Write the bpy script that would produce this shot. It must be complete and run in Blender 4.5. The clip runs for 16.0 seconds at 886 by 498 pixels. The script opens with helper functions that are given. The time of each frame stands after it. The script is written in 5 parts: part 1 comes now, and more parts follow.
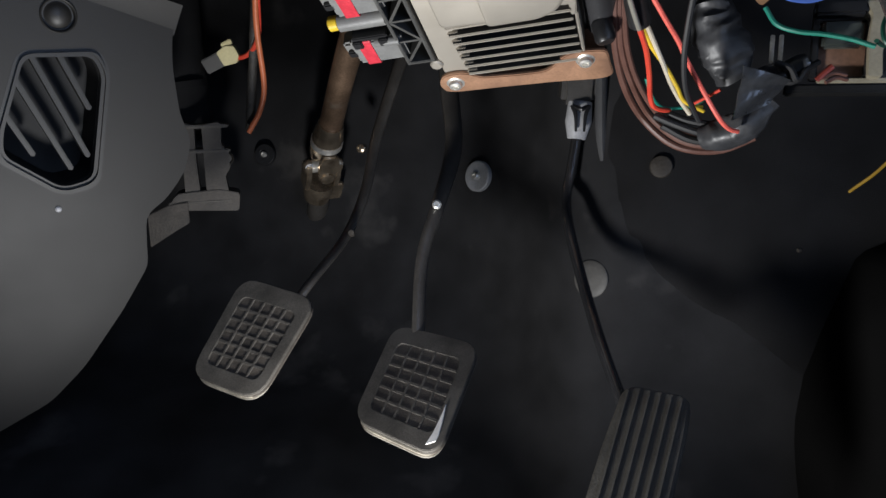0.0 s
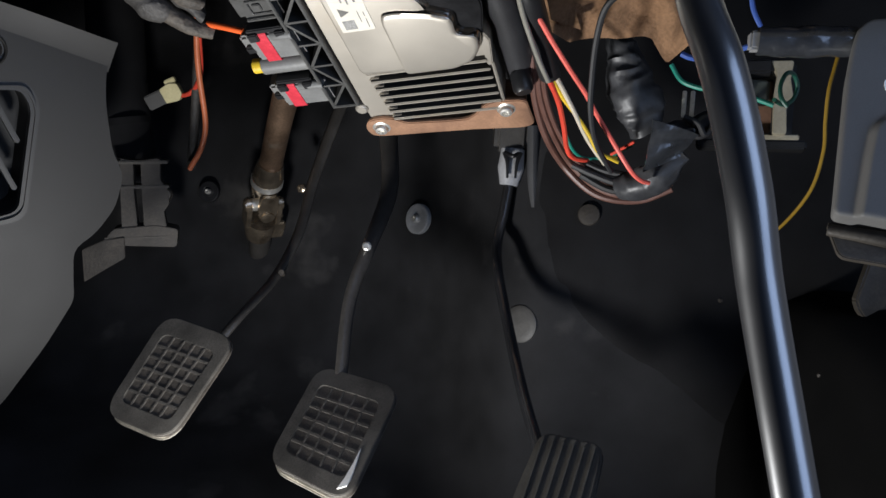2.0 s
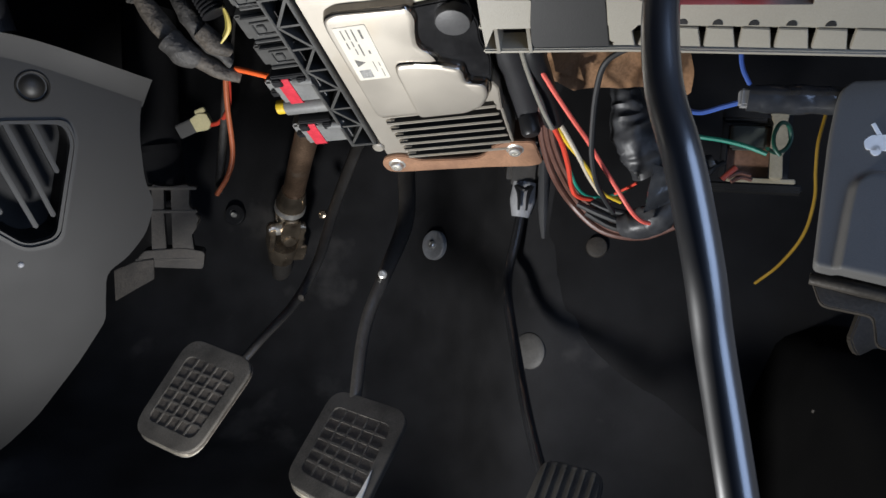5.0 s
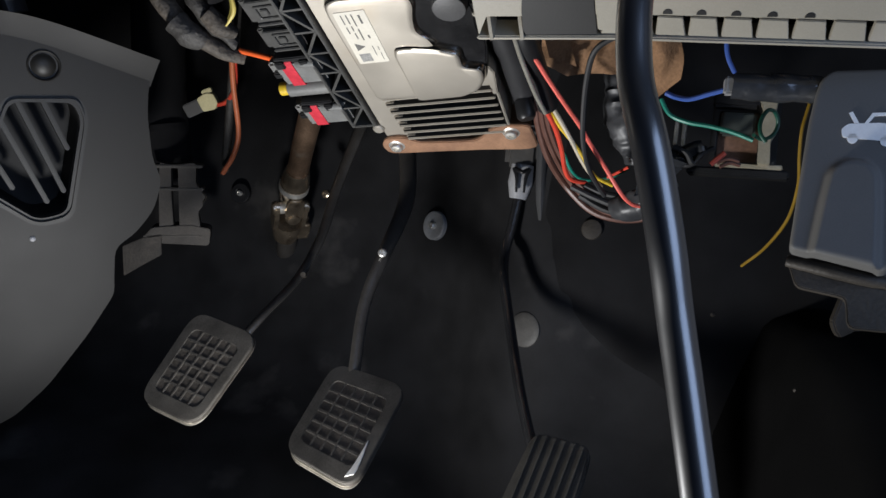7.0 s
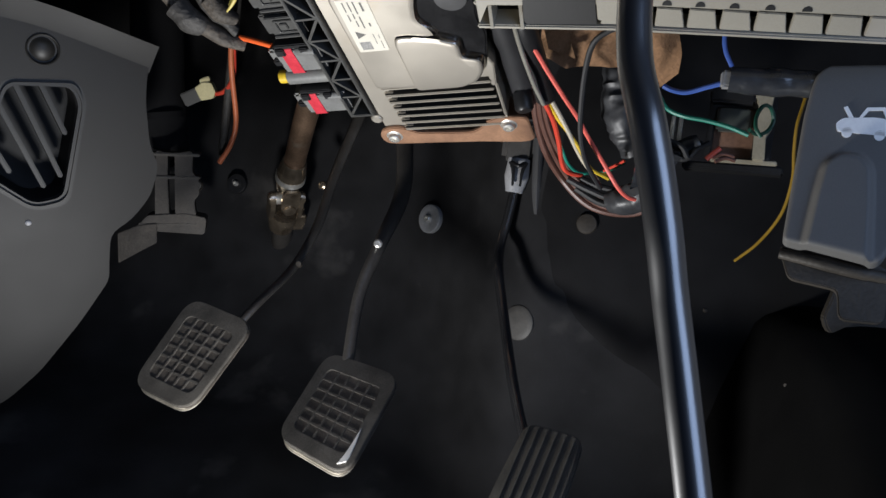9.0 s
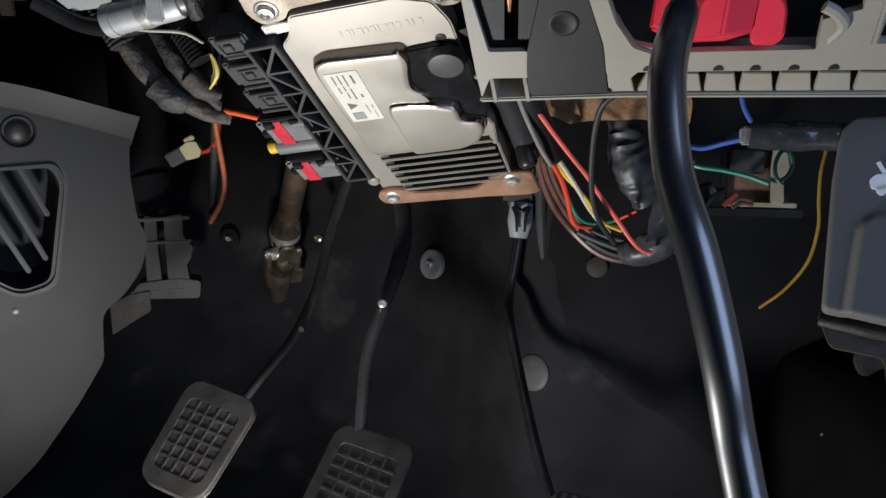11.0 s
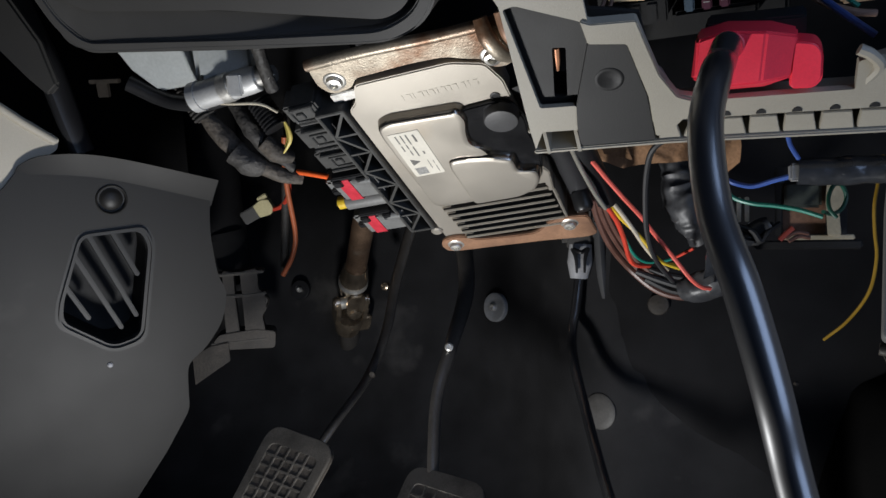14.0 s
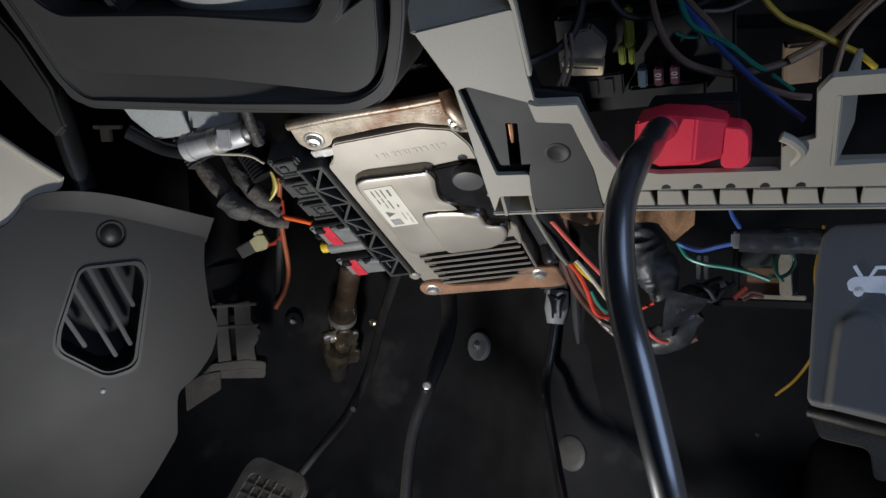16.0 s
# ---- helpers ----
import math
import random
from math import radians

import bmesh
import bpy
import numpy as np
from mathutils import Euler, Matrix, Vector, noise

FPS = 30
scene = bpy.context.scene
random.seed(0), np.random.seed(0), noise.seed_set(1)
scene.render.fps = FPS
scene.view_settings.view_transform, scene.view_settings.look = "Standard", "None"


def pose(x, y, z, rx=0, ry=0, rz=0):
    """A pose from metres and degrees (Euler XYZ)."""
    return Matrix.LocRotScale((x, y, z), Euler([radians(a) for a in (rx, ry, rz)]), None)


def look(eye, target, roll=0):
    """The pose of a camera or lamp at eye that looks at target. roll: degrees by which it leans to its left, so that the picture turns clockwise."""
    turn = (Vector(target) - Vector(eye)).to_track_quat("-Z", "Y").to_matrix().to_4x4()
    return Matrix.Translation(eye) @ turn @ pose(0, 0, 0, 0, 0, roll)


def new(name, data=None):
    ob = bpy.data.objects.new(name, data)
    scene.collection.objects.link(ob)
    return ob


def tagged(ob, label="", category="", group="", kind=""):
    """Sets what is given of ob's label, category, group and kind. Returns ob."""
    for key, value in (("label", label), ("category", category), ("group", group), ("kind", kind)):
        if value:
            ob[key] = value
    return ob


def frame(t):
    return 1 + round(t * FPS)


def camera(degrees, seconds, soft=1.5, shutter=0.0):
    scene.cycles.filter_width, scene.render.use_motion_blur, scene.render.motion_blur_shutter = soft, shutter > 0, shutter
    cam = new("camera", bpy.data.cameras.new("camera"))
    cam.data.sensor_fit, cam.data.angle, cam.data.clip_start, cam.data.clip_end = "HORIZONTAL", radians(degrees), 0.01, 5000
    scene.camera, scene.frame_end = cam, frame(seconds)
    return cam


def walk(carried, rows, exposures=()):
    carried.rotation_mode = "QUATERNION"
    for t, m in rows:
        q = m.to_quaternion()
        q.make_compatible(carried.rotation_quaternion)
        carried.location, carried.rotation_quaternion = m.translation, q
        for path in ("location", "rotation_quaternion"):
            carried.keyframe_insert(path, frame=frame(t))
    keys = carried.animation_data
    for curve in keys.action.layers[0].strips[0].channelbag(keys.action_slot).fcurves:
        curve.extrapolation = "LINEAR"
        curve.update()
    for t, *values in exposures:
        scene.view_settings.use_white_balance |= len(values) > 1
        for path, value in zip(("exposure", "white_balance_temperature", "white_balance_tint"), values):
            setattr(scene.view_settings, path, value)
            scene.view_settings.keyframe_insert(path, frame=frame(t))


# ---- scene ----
cam = camera(61.7, 16.0)
PATH = [
    (0, (0.0546, -0.0325, 0.3696), (0.0342, 1.8029, -0.4247), 1.10),
    (0.5, (0.0579, -0.0332, 0.3526), (0.0821, 1.8056, -0.4338), 1.56),
    (1, (0.0849, -0.0218, 0.3676), (0.1343, 1.8325, -0.3802), 2.48),
    (1.5, (0.0907, -0.0251, 0.3721), (0.1423, 1.8430, -0.3402), 3.00),
    (2, (0.0892, -0.0336, 0.3730), (0.1256, 1.8430, -0.3179), 3.14),
    (2.5, (0.0948, -0.0386, 0.3798), (0.1067, 1.8385, -0.3103), 2.48),
    (3, (0.0972, -0.0307, 0.3739), (0.0993, 1.8448, -0.3206), 2.08),
    (3.5, (0.1047, -0.0289, 0.3724), (0.0944, 1.8502, -0.3124), 1.85),
    (4, (0.0842, -0.0214, 0.3857), (0.0784, 1.8636, -0.2827), 2.10),
    (4.5, (0.0864, -0.0420, 0.3924), (0.0700, 1.8450, -0.2701), 2.53),
    (5, (0.0973, -0.0504, 0.3942), (0.0650, 1.8349, -0.2726), 3.32),
    (7.5, (0.1051, -0.0673, 0.3987), (0.0549, 1.7983, -0.3203), 3.93),
    (8, (0.0989, -0.0710, 0.3990), (0.0727, 1.7950, -0.3202), 4.84),
    (8.5, (0.1052, -0.0776, 0.3857), (0.0820, 1.7899, -0.3300), 5.53),
    (9, (0.1039, -0.0690, 0.3929), (0.0717, 1.7998, -0.3190), 5.15),
    (11.5, (0.0908, -0.0336, 0.4218), (0.0573, 1.8407, -0.2752), 0.06),
    (12, (0.0950, -0.0536, 0.4149), (0.0204, 1.8247, -0.2679), -1.08),
    (12.5, (0.0964, -0.0570, 0.4006), (-0.0190, 1.8313, -0.2482), -2.11),
    (13, (0.0991, -0.0535, 0.4234), (-0.0346, 1.8373, -0.2146), -2.87),
    (13.5, (0.1007, -0.0558, 0.4196), (-0.0533, 1.8412, -0.1948), -2.98),
    (14, (0.0919, -0.0551, 0.4288), (-0.0862, 1.8480, -0.1599), -2.69),
    (14.5, (0.0892, -0.0568, 0.4300), (-0.0981, 1.8525, -0.1350), -2.21),
    (15, (0.1013, -0.0559, 0.4311), (-0.1008, 1.8618, -0.0996), -1.71),
    (15.5, (0.1026, -0.0781, 0.4555), (-0.1140, 1.8436, -0.0547), -1.34),
    (16, (0.1193, -0.0740, 0.4485), (-0.0939, 1.8453, -0.0720), -1.04),
]
walk(cam, [(t, look(eye, target, roll)) for t, eye, target, roll in PATH], ((0, 0.4), (5, 0.4), (7.5, 0.0), (8, -0.15), (8.5, 0.1), (9, 0.3), (12, 0.1), (14, 0.0), (16, -0.1)))

# ---- light ----
world = bpy.data.worlds.new("world")
world.use_nodes = True
scene.world = world
world.node_tree.nodes["Background"].inputs[0].default_value = (0.86, 0.90, 1.0, 1)
world.node_tree.nodes["Background"].inputs[1].default_value = 0.11


def lamp(name, kind, energy, color, m, size=0.02, size_y=None):
    data = bpy.data.lights.new(name, kind)
    data.energy, data.color = energy, color
    if kind == "AREA":
        data.shape, data.size, data.size_y = "RECTANGLE", size, size_y or size
    else:
        data.shadow_soft_size = size
    if kind == "SPOT":
        data.spot_size, data.spot_blend = radians(178), 1.0
    ob = new(name, data)
    ob.matrix_world = m
    return ob


# hand torch lying low in the footwell; daylight from the open door
lamp("hand_torch_light", "SPOT", 7.4, (0.975, 0.98, 0.985), look((-0.030, 0.165, 0.035), (0.02, 0.30, 0.33)), 0.024)
lamp("door_daylight", "AREA", 3.3, (0.46, 0.63, 1.0), look((0.52, -0.34, 0.62), (0.155, 0.13, 0.34)), 0.48, 1.0)


# ---- materials ----
def mat(name, color, rough=0.5, metal=0.0, vary=0.15, scale=60.0, bump=0.05, fine=600.0, dirt=None, dirt_amount=0.0, coat=0.0, per_piece=0.0, spec=0.5):
    m = bpy.data.materials.new(name)
    m.use_nodes = True
    nt = m.node_tree
    n, link = nt.nodes, nt.links.new
    b = n["Principled BSDF"]
    b.inputs["Metallic"].default_value = metal
    b.inputs["Coat Weight"].default_value = coat
    b.inputs["Specular IOR Level"].default_value = spec
    co = n.new("ShaderNodeTexCoord")
    big = n.new("ShaderNodeTexNoise")
    big.inputs["Scale"].default_value, big.inputs["Detail"].default_value = scale, 5
    small = n.new("ShaderNodeTexNoise")
    small.inputs["Scale"].default_value, small.inputs["Detail"].default_value = fine, 2
    link(co.outputs["Object"], big.inputs["Vector"])
    link(co.outputs["Object"], small.inputs["Vector"])
    ramp = n.new("ShaderNodeMapRange")
    ramp.inputs[1].default_value, ramp.inputs[2].default_value = 0.3, 0.7
    ramp.inputs[3].default_value, ramp.inputs[4].default_value = 1 - vary, 1 + vary
    link(big.outputs[0], ramp.inputs[0])
    grain = n.new("ShaderNodeMapRange")
    grain.inputs[1].default_value, grain.inputs[2].default_value = 0.3, 0.7
    grain.inputs[3].default_value, grain.inputs[4].default_value = 1 - vary * 0.6, 1 + vary * 0.6
    link(small.outputs[0], grain.inputs[0])
    times = n.new("ShaderNodeMath")
    times.operation = "MULTIPLY"
    link(ramp.outputs[0], times.inputs[0])
    link(grain.outputs[0], times.inputs[1])
    tone = times.outputs[0]
    if per_piece:
        info = n.new("ShaderNodeObjectInfo")
        pr = n.new("ShaderNodeMapRange")
        pr.inputs[3].default_value, pr.inputs[4].default_value = 1 - per_piece, 1 + per_piece
        link(info.outputs["Random"], pr.inputs[0])
        t2 = n.new("ShaderNodeMath")
        t2.operation = "MULTIPLY"
        link(tone, t2.inputs[0])
        link(pr.outputs[0], t2.inputs[1])
        tone = t2.outputs[0]
    mul = n.new("ShaderNodeVectorMath")
    mul.operation = "SCALE"
    mul.inputs[0].default_value = color
    link(tone, mul.inputs["Scale"])
    out = mul.outputs[0]
    if dirt:
        blot = n.new("ShaderNodeTexNoise")
        blot.inputs["Scale"].default_value, blot.inputs["Detail"].default_value = scale * 0.6, 8
        link(co.outputs["Object"], blot.inputs["Vector"])
        cut = n.new("ShaderNodeMapRange")
        cut.inputs[1].default_value, cut.inputs[2].default_value = 0.62 - 0.3 * dirt_amount, 0.72 - 0.1 * dirt_amount
        link(blot.outputs[0], cut.inputs[0])
        mix = n.new("ShaderNodeMix")
        mix.data_type = "RGBA"
        link(cut.outputs[0], mix.inputs[0])
        link(out, mix.inputs[6])
        mix.inputs[7].default_value = (*dirt, 1)
        out = mix.outputs[2]
    link(out, b.inputs["Base Color"])
    rr = n.new("ShaderNodeMapRange")
    rr.inputs[3].default_value, rr.inputs[4].default_value = max(rough - 0.1, 0.03), min(rough + 0.1, 1)
    link(big.outputs[0], rr.inputs[0])
    link(rr.outputs[0], b.inputs["Roughness"])
    if bump:
        bp = n.new("ShaderNodeBump")
        bp.inputs["Strength"].default_value, bp.inputs["Distance"].default_value = bump, 0.001
        link(small.outputs[0], bp.inputs["Height"])
        link(bp.outputs[0], b.inputs["Normal"])
    return m


DULL = mat("dull_brown_metal", (0.042, 0.035, 0.028), 0.6, metal=0.2, vary=0.4, scale=60, bump=0.2, dirt=(0.020, 0.016, 0.012), dirt_amount=0.6)
DULLDARK = mat("dark_brown_metal", (0.042, 0.036, 0.029), 0.55, metal=0.2, vary=0.3, scale=60, bump=0.2)
CARPET = mat("carpet", (0.0152, 0.0150, 0.0158), 0.85, vary=0.35, scale=25, bump=0.5, fine=2600, dirt=(0.045, 0.043, 0.042), dirt_amount=0.1, spec=0.2)
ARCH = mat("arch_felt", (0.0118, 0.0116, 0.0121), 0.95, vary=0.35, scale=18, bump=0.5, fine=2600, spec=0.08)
# copy of the arch felt, its colour darkened for the shade over the sill
SILLSHADE = mat("shaded_sill_pile", (0.0042, 0.0041, 0.0041), 0.95, vary=0.35, scale=18, bump=0.5, fine=2600, spec=0.08)
CONSOLE = mat("console_plastic", (0.0118, 0.0106, 0.0092), 0.56, spec=0.4, vary=0.10, scale=14, bump=0.07, fine=2600, dirt=(0.05, 0.046, 0.041), dirt_amount=0.08)
VENTRIM = mat("vent_plastic", (0.0145, 0.0135, 0.0122), 0.5, vary=0.10, scale=40, bump=0.04, fine=2600)
TRAYP = mat("satin_dark_plastic", (0.056, 0.054, 0.051), 0.42, vary=0.10, scale=16, bump=0.05, fine=2600)
GREYCAP = mat("dark_grey_cap", (0.06, 0.06, 0.062), 0.5, vary=0.1, scale=60, bump=0.08)
DARK = mat("dark_plastic", (0.022, 0.022, 0.024), 0.5, vary=0.2, scale=40, bump=0.12, fine=1200)
BLACK = mat("black_plastic", (0.012, 0.012, 0.013), 0.38, vary=0.2, scale=60, bump=0.06, fine=900)
GLOSSBLACK = mat("glossy_black_rod", (0.013, 0.013, 0.014), 0.2, vary=0.2, scale=60, bump=0.05, coat=0.6)
POCKET = mat("dark_grey_plastic", (0.0125, 0.0122, 0.0118), 0.6, vary=0.12, scale=30, bump=0.06, fine=1200, spec=0.38)
GREYCON = mat("grey_connector_plastic", (0.16, 0.16, 0.155), 0.45, vary=0.12, scale=70, bump=0.06)
REDTAPE = mat("red_tape", (0.52, 0.040, 0.058), 0.24, vary=0.12, scale=150, bump=0.1)
ALU = mat("cast_aluminium", (0.455, 0.418, 0.36), 0.44, metal=0.66, vary=0.05, scale=30, bump=0.05, fine=2600, dirt=(0.42, 0.36, 0.28), dirt_amount=0.12)
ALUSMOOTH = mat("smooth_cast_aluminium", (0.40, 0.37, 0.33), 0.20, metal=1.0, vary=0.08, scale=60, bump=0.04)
FUSEBLACK = mat("matt_black_plastic", (0.0070, 0.0070, 0.0073), 0.6, vary=0.2, scale=60, bump=0.06, spec=0.3)
# cast fin darkened in colour for the shade in the gaps
FINSHADE = mat("shaded_cast_fin", (0.022, 0.021, 0.020), 0.6, metal=0.1, vary=0.1, scale=60, bump=0.05)
STEEL = mat("zinc_steel", (0.74, 0.72, 0.67), 0.38, metal=0.8, vary=0.15, scale=150, bump=0.08)
JOINT = mat("oily_joint_steel", (0.42, 0.34, 0.25), 0.24, metal=0.9, vary=0.3, scale=90, bump=0.1, dirt=(0.09, 0.06, 0.04), dirt_amount=0.12)
RUST = mat("primer_brown_steel", (0.34, 0.19, 0.115), 0.5, metal=0.25, vary=0.2, scale=45, bump=0.15, dirt=(0.2, 0.11, 0.07), dirt_amount=0.2)
OLDSTEEL = mat("stained_steel", (0.40, 0.345, 0.27), 0.42, metal=0.6, vary=0.25, scale=70, bump=0.15, fine=900, dirt=(0.17, 0.085, 0.045), dirt_amount=0.42)
SHAFT = mat("brown_shaft_steel", (0.25, 0.165, 0.11), 0.36, metal=0.8, vary=0.25, scale=60, bump=0.15, dirt=(0.36, 0.31, 0.25), dirt_amount=0.2)
BEIGE = mat("beige_plastic", (0.285, 0.26, 0.207), 0.55, vary=0.07, scale=22, bump=0.12, fine=1400, dirt=(0.33, 0.3, 0.25), dirt_amount=0.12)
TRIM = mat("light_trim_plastic", (0.50, 0.455, 0.37), 0.55, vary=0.07, scale=20, bump=0.12, fine=1400)
RED = mat("red_plastic", (0.74, 0.032, 0.060), 0.38, vary=0.08, scale=40, bump=0.05, fine=900)
CABLE = mat("black_cable_sheath", (0.012, 0.012, 0.014), 0.42, vary=0.1, scale=30, bump=0.02, fine=300, coat=1.0, spec=0.8)
CABLE.node_tree.nodes["Principled BSDF"].inputs["Coat Roughness"].default_value = 0.24
CABLE.node_tree.nodes["Principled BSDF"].inputs["Coat IOR"].default_value = 2.25
CABLE.node_tree.nodes["Principled BSDF"].inputs["IOR"].default_value = 1.45
LEVER = mat("blue_grey_plastic", (0.115, 0.113, 0.109), 0.62, spec=0.3, vary=0.07, scale=25, bump=0.07, fine=1600)
PRINT = mat("white_print", (0.9, 0.9, 0.88), 0.6, vary=0.05, scale=90, bump=0.0)
PAPER = mat("label_paper", (0.66, 0.62, 0.53), 0.55, vary=0.05, scale=80, bump=0.02)
LABELGREY = mat("label_grey", (0.26, 0.255, 0.24), 0.6, vary=0.3, scale=900, bump=0.0)
INK = mat("label_ink", (0.12, 0.115, 0.105), 0.6, vary=0.1, scale=200, bump=0.0)
PEDAL = mat("dusty_rubber", (0.058, 0.052, 0.044), 0.7, vary=0.4, scale=55, bump=0.14, fine=900, dirt=(0.085, 0.077, 0.066), dirt_amount=0.3)
DUSTRIB = mat("dusty_rib_rubber", (0.070, 0.062, 0.052), 0.75, vary=0.35, scale=70, bump=0.3, fine=900, dirt=(0.04, 0.037, 0.033), dirt_amount=0.4)
ACCELRUB = mat("brown_black_rubber", (0.030, 0.027, 0.022), 0.7, vary=0.35, scale=60, bump=0.3, fine=900)
PADFLOOR = mat("black_pad_rubber", (0.060, 0.050, 0.040), 0.75, vary=0.4, scale=55, bump=0.3, fine=900)
# black that carries the casting's dark reflection as colour
CAPDARK = mat("dark_reflection_black", (0.012, 0.012, 0.013), 0.24, vary=0.2, scale=80, bump=0.06)
PADRIM = mat("worn_pad_steel", (0.55, 0.51, 0.44), 0.38, metal=0.8, vary=0.2, scale=80, bump=0.1)
ARM = mat("black_painted_steel", (0.036, 0.033, 0.030), 0.36, vary=0.25, scale=60, bump=0.1)
WASHER = mat("grey_nylon", (0.23, 0.232, 0.235), 0.55, vary=0.15, scale=60, bump=0.05)
CLIPGREY = mat("pale_grey_nylon", (0.30, 0.30, 0.31), 0.45, vary=0.15, scale=80, bump=0.05)
# worn metal, near white so that its glint is part of the colour
WORNGLINT = mat("worn_metal_glint", (0.82, 0.80, 0.76), 0.45, metal=0.3, vary=0.1, scale=90, bump=0.05)
FELTBROWN = mat("brown_felt", (0.22, 0.125, 0.068), 0.9, vary=0.25, scale=40, bump=0.5, fine=600, spec=0.2)
GLOSSTAPE = mat("glossy_black_tape", (0.030, 0.032, 0.036), 0.30, vary=0.25, scale=90, bump=0.35, fine=250, coat=0.8)
BUTTON = mat("dusty_button_plastic", (0.05, 0.047, 0.043), 0.6, vary=0.2, scale=60, bump=0.1)
TAPE = mat("black_insulating_tape", (0.036, 0.037, 0.040), 0.45, vary=0.25, scale=90, bump=0.3, fine=250)
PALECREAM = mat("cream_plastic", (0.52, 0.46, 0.25), 0.5, vary=0.1, scale=80, bump=0.05)
BOARD = mat("cream_frame", (0.26, 0.23, 0.165), 0.55, vary=0.15, scale=60, bump=0.1)
BOARDIN = mat("brown_board", (0.13, 0.07, 0.045), 0.5, vary=0.3, scale=70, bump=0.1)
SILVER = mat("silver_can", (0.55, 0.55, 0.54), 0.5, metal=0.5, vary=0.1, scale=60, bump=0.05)
NOSE = mat("grey_shroud_plastic", (0.27, 0.268, 0.262), 0.5, vary=0.12, scale=25, bump=0.06)
HEADERBLACK = mat("black_connector_plastic", (0.056, 0.055, 0.052), 0.40, vary=0.2, scale=90, bump=0.05)
SATIN = mat("pale_grey_cover", (0.44, 0.46, 0.45), 0.5, vary=0.1, scale=40, bump=0.05)
HARNESS = mat("loom_tape", (0.036, 0.033, 0.030), 0.66, vary=0.4, scale=80, bump=0.9, fine=420)
LENS = mat("fuse_plastic", (0.075, 0.03, 0.045), 0.25, vary=0.1, scale=90, bump=0.0)
RELAYGREY = mat("relay_grey", (0.19, 0.16, 0.13), 0.55, vary=0.1, scale=60, bump=0.05)
FUSEBLUE = mat("fuse_blue", (0.06, 0.085, 0.11), 0.25, vary=0.1, scale=90, bump=0.0)
TANRELAY = mat("tan_relay_plastic", (0.21, 0.145, 0.09), 0.55, vary=0.12, scale=60, bump=0.05)
RELAYGREEN = mat("grey_green_plastic", (0.045, 0.052, 0.046), 0.35, vary=0.15, scale=60, bump=0.03)
# cream made paler to hold the torch light on the relay's underside
CREAMLIT = mat("lit_cream_plastic", (0.78, 0.60, 0.36), 0.5, vary=0.1, scale=80, bump=0.05)
DEEPBLACK = mat("deep_black_plastic", (0.0032, 0.0032, 0.0034), 0.55, vary=0.2, scale=60, bump=0.05, spec=0.3)
OLIVE = mat("olive_wire", (0.26, 0.22, 0.05), 0.45, vary=0.1, scale=90, bump=0.0)
LIME = mat("lime_plastic", (0.17, 0.19, 0.02), 0.4, vary=0.1, scale=90, bump=0.0)


def wire_mat(name, color):
    return mat("wire_" + name, color, 0.38, vary=0.12, scale=90, bump=0.04)


W_RED, W_PINK = wire_mat("red", (0.6, 0.06, 0.035)), wire_mat("coral", (0.70, 0.12, 0.09))
W_ORANGE, W_WHITE = wire_mat("orange", (0.5, 0.14, 0.06)), wire_mat("white", (0.52, 0.47, 0.37))
W_YELLOW, W_GREEN = wire_mat("yellow", (0.62, 0.42, 0.03)), wire_mat("green", (0.016, 0.21, 0.15))
W_BLUE, W_BROWN = wire_mat("blue", (0.04, 0.09, 0.32)), wire_mat("brown", (0.115, 0.055, 0.042))
W_BLACK, W_TAN = mat("wire_black", (0.011, 0.011, 0.012), 0.62, vary=0.12, scale=90, bump=0.04), wire_mat("tan", (0.40, 0.235, 0.125))
W_DUSK = wire_mat("dusky_pink", (0.20, 0.13, 0.10))
W_GREY = wire_mat("grey", (0.2, 0.19, 0.16))
COPPER = mat("copper_strip", (0.75, 0.36, 0.20), 0.4, metal=0.5, vary=0.1, scale=90, bump=0.03)

# ---- building helpers ----
BASE = {}
MM = Matrix.Diagonal((0.001, 0.001, 0.001, 1))


def axes(origin, x, y):
    """A frame in millimetres: x along x, y near y, z out of the face."""
    x = Vector(x).normalized()
    z = x.cross(Vector(y)).normalized()
    y = z.cross(x)
    m = Matrix((x, y, z)).transposed().to_4x4()
    return Matrix.Translation(origin) @ m @ MM


def thing(name, base, label, category, group="", kind=""):
    ob = new(name)
    ob.empty_display_size = 0.02
    ob.location = base
    BASE[ob.name] = Vector(base)
    return tagged(ob, label, category, group, kind)


def finish(name, bm, material, m=None, origin=(0, 0, 0), angle=38):
    if m is not None:
        bm.transform(m)
    bm.transform(Matrix.Translation(-Vector(origin)))
    bmesh.ops.recalc_face_normals(bm, faces=bm.faces)
    me = bpy.data.meshes.new(name)
    bm.to_mesh(me)
    bm.free()
    me.materials.append(material)
    me.polygons.foreach_set("use_smooth", [True] * len(me.polygons))
    me.set_sharp_from_angle(angle=radians(angle))
    return me


def part(name, bm, material, parent, label="", m=None, angle=38):
    base = BASE[parent.name]
    ob = new(name, finish(name, bm, material, m, base, angle))
    ob.parent = parent
    BASE[ob.name] = base
    return tagged(ob, label)


